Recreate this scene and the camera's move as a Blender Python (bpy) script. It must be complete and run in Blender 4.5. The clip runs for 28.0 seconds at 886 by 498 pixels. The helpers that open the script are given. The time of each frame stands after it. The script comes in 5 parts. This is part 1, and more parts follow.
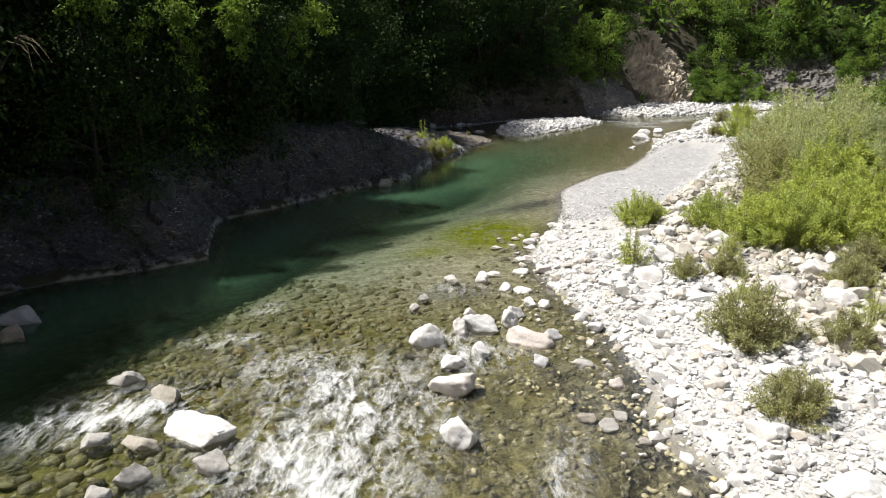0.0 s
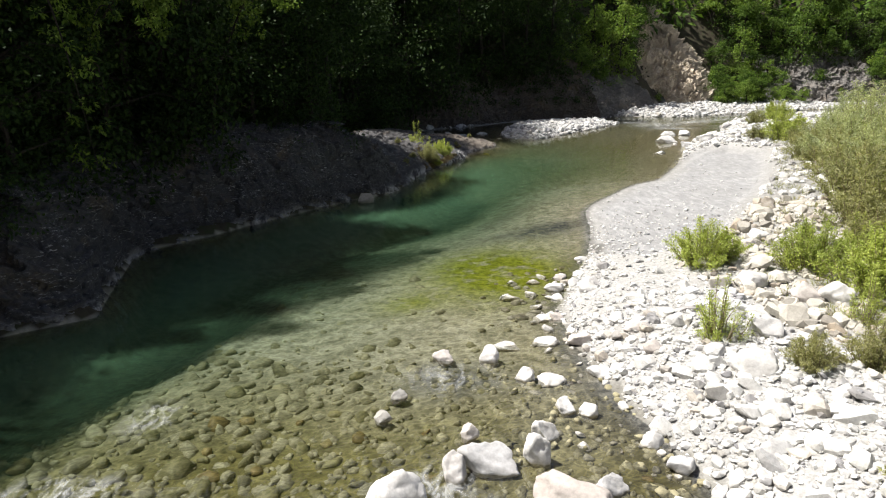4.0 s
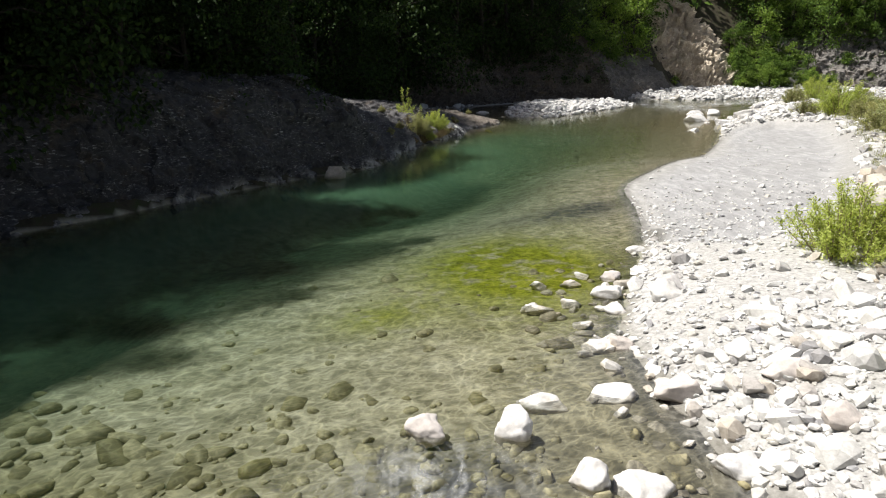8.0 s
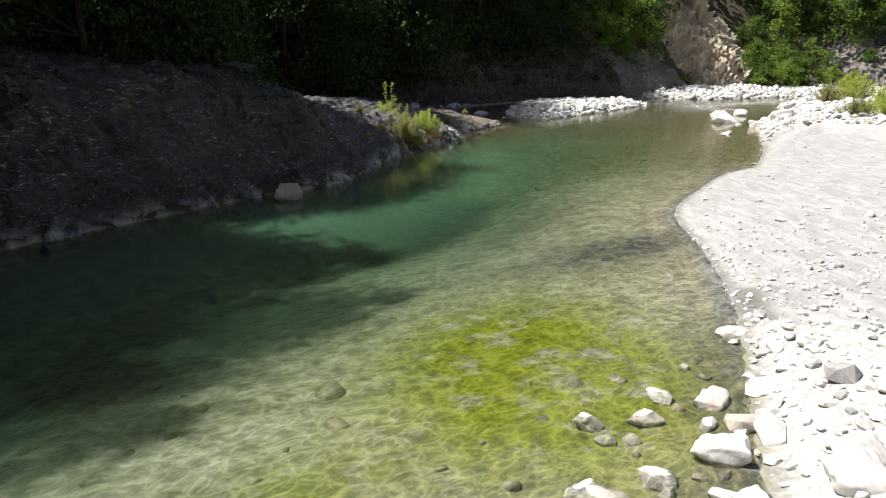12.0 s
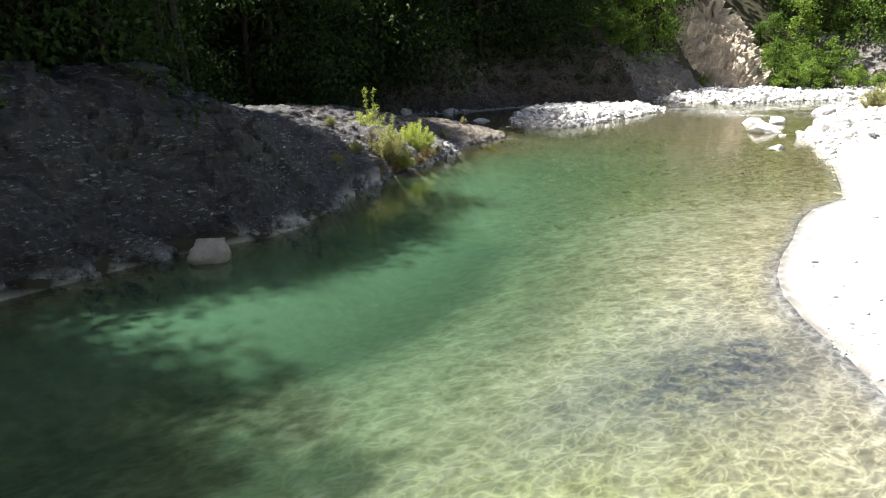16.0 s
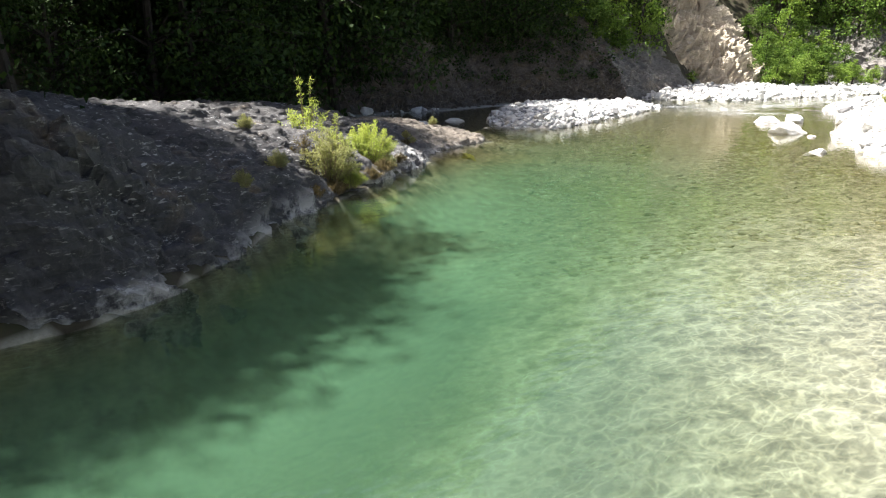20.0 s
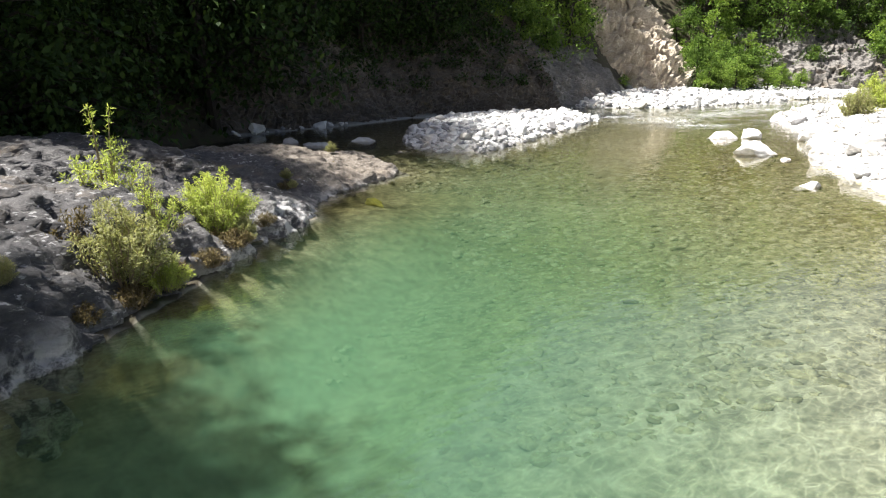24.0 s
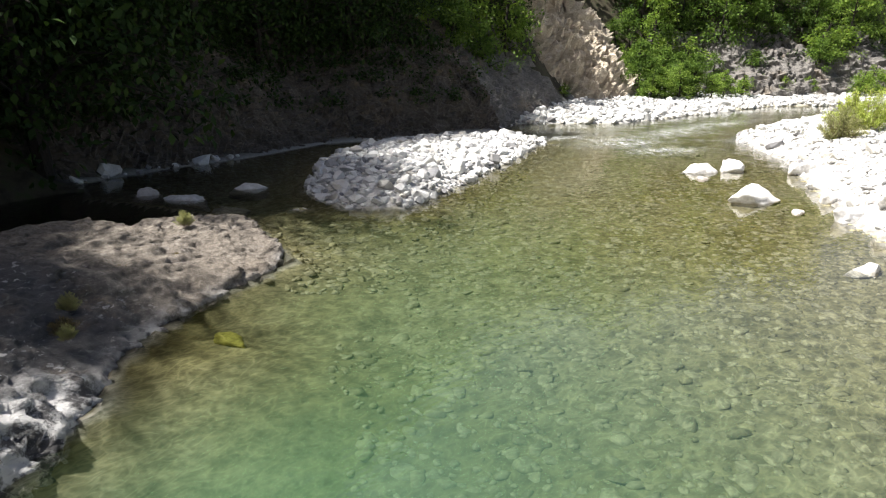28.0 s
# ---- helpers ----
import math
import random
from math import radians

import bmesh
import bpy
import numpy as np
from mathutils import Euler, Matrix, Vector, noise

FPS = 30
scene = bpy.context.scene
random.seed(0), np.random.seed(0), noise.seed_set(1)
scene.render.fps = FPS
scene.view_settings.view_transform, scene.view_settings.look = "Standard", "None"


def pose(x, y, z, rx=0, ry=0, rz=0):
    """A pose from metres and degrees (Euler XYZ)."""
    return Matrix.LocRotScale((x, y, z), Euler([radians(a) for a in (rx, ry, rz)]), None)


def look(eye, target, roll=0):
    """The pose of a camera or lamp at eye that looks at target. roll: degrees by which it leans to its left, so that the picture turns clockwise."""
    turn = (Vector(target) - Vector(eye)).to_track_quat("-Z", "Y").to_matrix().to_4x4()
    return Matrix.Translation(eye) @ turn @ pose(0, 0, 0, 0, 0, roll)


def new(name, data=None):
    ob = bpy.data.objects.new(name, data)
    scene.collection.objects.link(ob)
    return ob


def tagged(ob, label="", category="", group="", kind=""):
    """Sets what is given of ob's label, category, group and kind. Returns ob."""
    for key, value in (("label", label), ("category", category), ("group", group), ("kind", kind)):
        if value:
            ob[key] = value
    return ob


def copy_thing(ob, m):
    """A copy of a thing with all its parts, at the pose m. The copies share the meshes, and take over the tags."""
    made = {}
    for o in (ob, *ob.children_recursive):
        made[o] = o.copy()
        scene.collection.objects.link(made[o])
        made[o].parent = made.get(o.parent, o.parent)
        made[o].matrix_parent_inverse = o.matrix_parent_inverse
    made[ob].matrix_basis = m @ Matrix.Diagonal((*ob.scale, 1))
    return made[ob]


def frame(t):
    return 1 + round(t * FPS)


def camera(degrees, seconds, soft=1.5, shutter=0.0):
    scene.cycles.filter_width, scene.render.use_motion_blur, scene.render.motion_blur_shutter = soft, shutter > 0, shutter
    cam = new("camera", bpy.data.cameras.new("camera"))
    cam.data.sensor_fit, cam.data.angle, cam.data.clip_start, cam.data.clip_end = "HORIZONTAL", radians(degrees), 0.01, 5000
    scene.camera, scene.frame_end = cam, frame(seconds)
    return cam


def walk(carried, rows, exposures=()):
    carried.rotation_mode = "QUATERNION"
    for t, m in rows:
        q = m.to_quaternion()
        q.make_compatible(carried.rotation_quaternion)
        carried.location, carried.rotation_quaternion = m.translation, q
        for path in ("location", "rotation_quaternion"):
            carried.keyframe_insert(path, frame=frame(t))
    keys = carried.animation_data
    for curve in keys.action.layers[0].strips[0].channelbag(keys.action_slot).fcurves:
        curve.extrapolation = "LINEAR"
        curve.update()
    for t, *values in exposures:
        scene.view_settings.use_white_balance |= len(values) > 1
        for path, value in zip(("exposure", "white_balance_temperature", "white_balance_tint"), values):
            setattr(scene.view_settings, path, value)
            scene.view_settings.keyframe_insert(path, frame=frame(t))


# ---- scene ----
cam = camera(68.7, 28.0, 1.15)
METRES, EYE, TILT, LEAN, TURN = 64.0, 10.5, -16.7, 0.0, 0.0
ROWS = [
    (0.0, 0.0, 0.0, 0.0, 0.0, 0.0, -0.0),
    (0.5, 0.0009, 0.0182, 0.0035, 0.19, 0.01, -0.05),
    (1.0, 0.0021, 0.0381, 0.008, 0.35, 0.02, -0.09),
    (1.5, 0.0033, 0.0591, 0.0126, 0.32, 0.06, -0.07),
    (2.0, 0.0042, 0.0805, 0.0168, 0.27, 0.06, -0.11),
    (2.5, 0.0049, 0.1016, 0.0204, 0.24, 0.07, -0.11),
    (3.0, 0.0055, 0.1222, 0.0241, 0.2, 0.08, -0.1),
    (3.5, 0.0062, 0.1427, 0.0279, 0.16, 0.08, -0.09),
    (4.0, 0.0069, 0.1624, 0.0311, 0.14, 0.12, -0.05),
    (4.5, 0.0081, 0.1819, 0.0318, 0.11, 0.13, -0.07),
    (6.5, 0.01, 0.2624, 0.0281, -0.04, 0.04, -0.24),
    (7.0, 0.0098, 0.2822, 0.0265, -0.06, 0.05, -0.24),
    (7.5, 0.01, 0.3013, 0.0251, -0.09, 0.06, -0.23),
    (8.0, 0.0104, 0.3197, 0.0243, -0.11, 0.05, -0.23),
    (8.5, 0.0107, 0.3365, 0.0254, -0.14, 0.03, -0.23),
    (9.0, 0.0108, 0.3528, 0.0271, -0.18, 0.02, -0.22),
    (9.5, 0.0113, 0.3691, 0.0287, -0.2, 0.02, -0.16),
    (10.0, 0.012, 0.3848, 0.0316, -0.25, 0.0, -0.17),
    (10.5, 0.0132, 0.4003, 0.0362, -0.28, 0.0, -0.18),
    (11.0, 0.0144, 0.4156, 0.041, -0.3, 0.03, -0.16),
    (11.5, 0.0154, 0.4308, 0.0457, -0.35, 0.05, -0.18),
    (12.0, 0.016, 0.4458, 0.0506, -0.4, 0.08, -0.23),
    (12.5, 0.0162, 0.461, 0.055, -0.44, 0.11, -0.23),
    (14.5, 0.0191, 0.5196, 0.0724, -0.49, 0.18, -0.14),
    (15.0, 0.0179, 0.5387, 0.0752, -0.53, 0.4, 0.17),
    (15.5, 0.0189, 0.5526, 0.0817, -0.6, 0.16, -0.1),
    (16.0, 0.0193, 0.5685, 0.0862, -0.65, 0.12, -0.14),
    (16.5, 0.0198, 0.5855, 0.09, -0.67, 0.2, 0.02),
    (17.0, 0.0204, 0.6018, 0.0946, -0.73, 0.17, -0.03),
    (17.5, 0.0212, 0.6181, 0.0984, -0.85, 0.18, 0.02),
    (18.0, 0.0228, 0.6337, 0.1005, -1.06, 0.21, 0.12),
    (18.5, 0.0239, 0.6486, 0.1022, -1.39, 0.21, 0.21),
    (19.0, 0.0247, 0.6644, 0.1048, -1.8, 0.18, 0.28),
    (19.5, 0.0254, 0.6808, 0.108, -2.32, 0.17, 0.4),
    (20.0, 0.0262, 0.6973, 0.1119, -3.04, 0.15, 0.61),
    (20.5, 0.028, 0.7134, 0.1162, -4.08, 0.14, 0.93),
    (21.0, 0.0306, 0.729, 0.1209, -4.92, 0.13, 1.17),
    (21.5, 0.0339, 0.7443, 0.126, -5.56, 0.13, 1.35),
    (23.5, 0.0474, 0.8069, 0.1501, -8.38, 0.0, 2.06),
    (24.0, 0.051, 0.824, 0.1563, -9.34, -0.05, 2.34),
    (24.5, 0.0546, 0.8414, 0.1628, -10.27, -0.1, 2.62),
    (25.0, 0.0586, 0.8582, 0.1691, -11.17, -0.17, 2.85),
    (25.5, 0.0625, 0.8755, 0.1755, -11.84, -0.22, 3.08),
    (26.0, 0.0673, 0.8932, 0.1824, -12.37, -0.24, 3.24),
    (26.5, 0.0728, 0.9113, 0.1904, -12.91, -0.28, 3.37),
    (27.0, 0.078, 0.9285, 0.1982, -13.4, -0.27, 3.55),
    (27.5, 0.0833, 0.944, 0.2052, -14.12, -0.33, 3.75),
    (28.0, 0.0883, 0.9588, 0.2116, -15.18, -0.47, 4.04),
]
walk(cam, [(t, pose(0, 0, EYE, TILT, LEAN, TURN) @ pose(METRES * x, METRES * y, METRES * z, 90 + pitch, roll, yaw)) for t, x, y, z, yaw, pitch, roll in ROWS],
     [(0.0, 0.72), (4.5, 0.74), (9.0, 0.66), (10.0, 0.70), (12.5, 1.04), (15.0, 1.44), (17.0, 1.74), (21.0, 1.86), (24.0, 1.66), (26.0, 1.34), (28.0, 1.3)])

# ---- light ----
SUN_AZ, SUN_EL = 283.0, 59.0          # compass degrees clockwise from +y, degrees up
world = bpy.data.worlds.new("daylight")
scene.world = world
world.use_nodes = True
wn = world.node_tree
wn.nodes.clear()
sky = wn.nodes.new("ShaderNodeTexSky")
sky.sky_type, sky.sun_disc = "NISHITA", False
sky.dust_density = 5.0
sky.sun_elevation, sky.sun_rotation = radians(SUN_EL), radians(SUN_AZ)
bg = wn.nodes.new("ShaderNodeBackground")
bg.inputs["Strength"].default_value = 0.05
wo = wn.nodes.new("ShaderNodeOutputWorld")
wn.links.new(sky.outputs[0], bg.inputs[0])
wn.links.new(bg.outputs[0], wo.inputs[0])
sun = new("sun", bpy.data.lights.new("sun", "SUN"))
sun.data.energy, sun.data.angle, sun.data.color = 5.0, radians(1.1), (1.0, 0.965, 0.91)
_a, _e = radians(SUN_AZ), radians(SUN_EL)
SUN_DIR = Vector((math.sin(_a) * math.cos(_e), math.cos(_a) * math.cos(_e), math.sin(_e)))
sun.matrix_world = look(SUN_DIR * 200, (0, 0, 0))

# ---- materials ----


def mat(name):
    m = bpy.data.materials.new(name)
    m.use_nodes = True
    nt = m.node_tree
    nt.nodes.clear()
    out = nt.nodes.new("ShaderNodeOutputMaterial")
    return m, nt, out


def node(nt, kind, **values):
    n = nt.nodes.new(kind)
    for key, value in values.items():
        n.inputs[key.replace("_", " ")].default_value = value
    return n


def math_node(nt, op, a, b=0.5, clamp=False):
    n = nt.nodes.new("ShaderNodeMath")
    n.operation, n.use_clamp = op, clamp
    for i, v in enumerate((a, b)):
        if isinstance(v, (int, float)):
            n.inputs[i].default_value = v
        else:
            nt.links.new(v, n.inputs[i])
    return n.outputs[0]


def ramp(nt, fac, stops):
    n = nt.nodes.new("ShaderNodeValToRGB")
    el = n.color_ramp.elements
    while len(el) < len(stops):
        el.new(0.5)
    for e, (p, c) in zip(el, stops):
        e.position = p
        e.color = (*c, 1) if len(c) == 3 else c
    nt.links.new(fac, n.inputs[0])
    return n.outputs[0]


def blend(nt, fac, a, b, mode="MIX"):
    n = nt.nodes.new("ShaderNodeMix")
    n.data_type, n.blend_type = "RGBA", mode
    for i, v in ((0, fac), (6, a), (7, b)):
        if isinstance(v, (int, float)):
            n.inputs[i].default_value = v
        elif isinstance(v, tuple):
            n.inputs[i].default_value = (*v, 1)
        else:
            nt.links.new(v, n.inputs[i])
    return n.outputs[2]


def coords(nt, scale=(1, 1, 1), rot=(0, 0, 0)):
    g = nt.nodes.new("ShaderNodeNewGeometry")
    mp = nt.nodes.new("ShaderNodeMapping")
    mp.inputs["Scale"].default_value = scale
    mp.inputs["Rotation"].default_value = [radians(r) for r in rot]
    nt.links.new(g.outputs["Position"], mp.inputs[0])
    return mp.outputs[0]


def crests(nt, angle, stretch):
    """Coordinates turned so that features run along the angle (degrees from x) and are drawn out there."""
    mp = nt.nodes.new("ShaderNodeMapping")
    mp.inputs["Scale"].default_value = (stretch, 1, 1)
    nt.links.new(coords(nt, rot=(0, 0, -angle)), mp.inputs[0])
    return mp.outputs[0]


def noise_tex(nt, vec, scale, detail=4.0, rough=0.55, distort=0.0):
    n = node(nt, "ShaderNodeTexNoise", Scale=scale, Detail=detail, Roughness=rough, Distortion=distort)
    nt.links.new(vec, n.inputs["Vector"])
    return n.outputs["Fac"]


def attr(nt, name):
    n = nt.nodes.new("ShaderNodeAttribute")
    n.attribute_name = name
    return n.outputs["Fac"]


def bumped(nt, height, strength, distance):
    n = node(nt, "ShaderNodeBump", Strength=strength, Distance=distance)
    nt.links.new(height, n.inputs["Height"])
    return n.outputs[0]


def principled(nt, out, colour, rough=0.85, normal=None, spec=0.3):
    p = node(nt, "ShaderNodeBsdfPrincipled", Roughness=rough)
    p.inputs["Specular IOR Level"].default_value = spec
    if isinstance(colour, tuple):
        p.inputs["Base Color"].default_value = (*colour, 1)
    else:
        nt.links.new(colour, p.inputs["Base Color"])
    if normal is not None:
        nt.links.new(normal, p.inputs["Normal"])
    nt.links.new(p.outputs[0], out.inputs[0])
    return p


def stone_material(name, dark, light, tint, islands=True, rough=0.85, grain=14.0, wet=False):
    """River stone: each piece has its own shade, with veins, speckle and stains."""
    m, nt, out = mat(name)
    vec = coords(nt)
    if islands:
        rnd = nt.nodes.new("ShaderNodeNewGeometry").outputs["Random Per Island"]
    else:
        rnd = nt.nodes.new("ShaderNodeObjectInfo").outputs["Random"]
    base = ramp(nt, rnd, [(0.0, dark), (0.14, light), (0.78, light), (0.9, tint), (1.0, dark)])
    stain = ramp(nt, noise_tex(nt, vec, 1.7, 5), [(0.32, (0.55, 0.53, 0.50)), (0.62, (1, 1, 1))])
    base = blend(nt, 0.55, base, stain, "MULTIPLY")
    speck = ramp(nt, noise_tex(nt, vec, grain, 6, 0.7), [(0.3, (0.68, 0.67, 0.66)), (0.6, (1.05, 1.05, 1.04))])
    base = blend(nt, 0.7, base, speck, "MULTIPLY")
    nrm = bumped(nt, noise_tex(nt, vec, grain * 0.6, 6, 0.65), 0.45, 0.04)
    if wet:
        sep = nt.nodes.new("ShaderNodeSeparateXYZ")
        nt.links.new(vec, sep.inputs[0])
        line = math_node(nt, "ADD", sep.outputs[2], math_node(nt, "MULTIPLY", noise_tex(nt, vec, 2.5, 4), -0.5))
        soaked = ramp(nt, math_node(nt, "ADD", line, 0.5), [(0.20, (0.84, 0.80, 0.72)), (0.30, (1, 1, 1))])
        base = blend(nt, 1.0, base, soaked, "MULTIPLY")
    principled(nt, out, base, rough, nrm)
    return m


def leaf_material(name, a, b, c, through_light=0.35):
    m, nt, out = mat(name)
    rnd = nt.nodes.new("ShaderNodeNewGeometry").outputs["Random Per Island"]
    base = ramp(nt, rnd, [(0.0, a), (0.5, b), (1.0, c)])
    patch = ramp(nt, noise_tex(nt, coords(nt), 0.5, 3), [(0.35, (0.78, 0.82, 0.82)), (0.65, (1.1, 1.08, 0.95))])
    base = blend(nt, 0.8, base, patch, "MULTIPLY")
    p = node(nt, "ShaderNodeBsdfPrincipled", Roughness=0.65)
    p.inputs["Specular IOR Level"].default_value = 0.12
    nt.links.new(base, p.inputs["Base Color"])
    t = nt.nodes.new("ShaderNodeBsdfTranslucent")
    nt.links.new(blend(nt, 0.6, base, (1.0, 1.0, 0.35), "MULTIPLY"), t.inputs[0])
    mx = nt.nodes.new("ShaderNodeMixShader")
    mx.inputs[0].default_value = through_light
    nt.links.new(p.outputs[0], mx.inputs[1])
    nt.links.new(t.outputs[0], mx.inputs[2])
    nt.links.new(mx.outputs[0], out.inputs[0])
    return m


def bark_material(name, a, b):
    m, nt, out = mat(name)
    f = noise_tex(nt, coords(nt, (1, 1, 0.25)), 9.0, 6, 0.7)
    principled(nt, out, ramp(nt, f, [(0.3, a), (0.7, b)]), 0.9, bumped(nt, f, 0.7, 0.05))
    return m


COBBLE = stone_material("pale_river_cobble", (0.27, 0.27, 0.285), (0.61, 0.61, 0.605), (0.52, 0.50, 0.46))
BUFF = stone_material("buff_terrace_stone", (0.25, 0.235, 0.21), (0.53, 0.505, 0.455), (0.47, 0.40, 0.32))
PIECE = stone_material("pale_river_stone", (0.30, 0.30, 0.31), (0.62, 0.615, 0.60), (0.53, 0.48, 0.42), islands=False)
BOULDER = stone_material("boulder_stone", (0.50, 0.50, 0.51), (0.66, 0.65, 0.64), (0.56, 0.51, 0.48), islands=False, grain=9.0, wet=True)
GREY = stone_material("grey_boulder_stone", (0.20, 0.195, 0.18), (0.38, 0.37, 0.35), (0.33, 0.29, 0.23), islands=False, grain=9.0, wet=True)
EDGE = stone_material("wet_edge_cobble", (0.26, 0.25, 0.24), (0.58, 0.57, 0.55), (0.46, 0.42, 0.36), wet=True)
BRONZE = stone_material("rusty_bed_stone", (0.11, 0.10, 0.05), (0.26, 0.235, 0.115), (0.31, 0.22, 0.075), rough=0.6)
BEDSTONE = stone_material("submerged_stone", (0.22, 0.20, 0.11), (0.36, 0.33, 0.21), (0.34, 0.305, 0.175), rough=0.7)
SUNKEN = stone_material("sunken_beige_stone", (0.25, 0.23, 0.17), (0.44, 0.41, 0.33), (0.38, 0.34, 0.25), rough=0.7)
ALGAL = stone_material("algae_stone", (0.30, 0.28, 0.05), (0.42, 0.39, 0.08), (0.36, 0.33, 0.09), islands=False, rough=0.7)
# the broadleaf green below, darkened to hold the shade of the wood
LEAF_SHADED = leaf_material("shade_toned_broadleaf", (0.016, 0.033, 0.010), (0.028, 0.056, 0.014), (0.05, 0.085, 0.020), 0.15)
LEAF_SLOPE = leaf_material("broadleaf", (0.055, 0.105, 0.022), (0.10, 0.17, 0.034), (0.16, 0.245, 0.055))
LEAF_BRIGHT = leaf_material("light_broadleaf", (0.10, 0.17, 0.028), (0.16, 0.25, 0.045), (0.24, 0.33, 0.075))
LEAF_SAGE = leaf_material("sage_willow_leaf", (0.30, 0.34, 0.18), (0.42, 0.46, 0.26), (0.53, 0.56, 0.36), 0.45)
LEAF_WILLOW = leaf_material("willow_leaf", (0.28, 0.34, 0.085), (0.40, 0.47, 0.125), (0.52, 0.57, 0.19), 0.45)
LEAF_OLIVE = leaf_material("grey_willow_leaf", (0.23, 0.235, 0.11), (0.32, 0.33, 0.165), (0.42, 0.41, 0.24), 0.45)
LEAF_DRY = leaf_material("dry_heath", (0.07, 0.055, 0.03), (0.13, 0.10, 0.05), (0.20, 0.16, 0.075), 0.2)
BARK = bark_material("grey_bark", (0.014, 0.012, 0.010), (0.045, 0.038, 0.032))
TWIG = bark_material("pale_twig", (0.16, 0.12, 0.08), (0.34, 0.28, 0.20))


def ground_material():
    m, nt, out = mat("river_ground")
    vec = coords(nt)
    fine, mid, big = noise_tex(nt, vec, 9.0, 6, 0.7), noise_tex(nt, vec, 1.6, 5), noise_tex(nt, vec, 0.25, 4)
    gravel = ramp(nt, fine, [(0.3, (0.22, 0.215, 0.205)), (0.5, (0.36, 0.355, 0.345)), (0.7, (0.50, 0.495, 0.48))])
    sand = ramp(nt, noise_tex(nt, vec, 26.0, 4, 0.8), [(0.3, (0.24, 0.24, 0.245)), (0.7, (0.365, 0.365, 0.365))])
    ripple = noise_tex(nt, coords(nt, (1.0, 0.3, 1), (0, 0, -38)), 3.0, 6, 0.7, 0.5)
    sand = blend(nt, 0.8, sand, ramp(nt, ripple, [(0.36, (0.74, 0.74, 0.75)), (0.52, (1, 1, 1)), (0.66, (1.3, 1.3, 1.29))]), "MULTIPLY")
    sand = blend(nt, 0.5, sand, ramp(nt, mid, [(0.3, (0.82, 0.82, 0.82)), (0.7, (1, 1, 1))]), "MULTIPLY")
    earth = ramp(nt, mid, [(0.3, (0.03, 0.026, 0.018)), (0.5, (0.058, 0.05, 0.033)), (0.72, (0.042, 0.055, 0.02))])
    bed = ramp(nt, mid, [(0.28, (0.26, 0.243, 0.18)), (0.5, (0.41, 0.385, 0.30)), (0.72, (0.51, 0.485, 0.40))])
    bed = blend(nt, 0.35, bed, ramp(nt, fine, [(0.3, (0.6, 0.6, 0.55)), (0.7, (1.15, 1.12, 1.05))]), "MULTIPLY")
    mott = noise_tex(nt, vec, 3.0, 4, 0.55, 0.4)
    bed = blend(nt, 0.6, bed, ramp(nt, mott, [(0.36, (0.55, 0.54, 0.50)), (0.5, (0.95, 0.95, 0.93)), (0.64, (1.2, 1.19, 1.15))]), "MULTIPLY")
    weed = ramp(nt, noise_tex(nt, coords(nt, (1.0, 0.55, 1), (0, 0, 30)), 3.2, 5, 0.6),
                [(0.3, (0.13, 0.145, 0.012)), (0.5, (0.225, 0.245, 0.014)), (0.75, (0.32, 0.32, 0.05))])
    col = blend(nt, attr(nt, "sand"), gravel, sand)
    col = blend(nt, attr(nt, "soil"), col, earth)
    bed = blend(nt, attr(nt, "slime"), bed, blend(nt, 1.0, bed, (0.47, 0.44, 0.21), "MULTIPLY"))
    col = blend(nt, attr(nt, "wet"), col, bed)
    grow = math_node(nt, "MULTIPLY", attr(nt, "algae"), ramp(nt, noise_tex(nt, vec, 1.1, 5, 0.65), [(0.32, (0, 0, 0)), (0.47, (1, 1, 1))]))
    col = blend(nt, grow, col, weed)
    col = blend(nt, math_node(nt, "MULTIPLY", attr(nt, "silt_sheen"), ramp(nt, mott, [(0.36, (0.25, 0.25, 0.25)), (0.56, (1, 1, 1))])), col, (0.085, 0.085, 0.088))
    col = blend(nt, 0.35, col, ramp(nt, big, [(0.3, (0.75, 0.74, 0.7)), (0.7, (1.08, 1.08, 1.08))]), "MULTIPLY")
    soaked = math_node(nt, "MULTIPLY", attr(nt, "damp"), ramp(nt, mid, [(0.3, (0.55, 0.55, 0.55)), (0.6, (1, 1, 1))]))
    col = blend(nt, soaked, col, blend(nt, 1.0, col, (0.42, 0.41, 0.38), "MULTIPLY"))
    principled(nt, out, col, 0.9, bumped(nt, fine, 0.5, 0.06), 0.2)
    return m


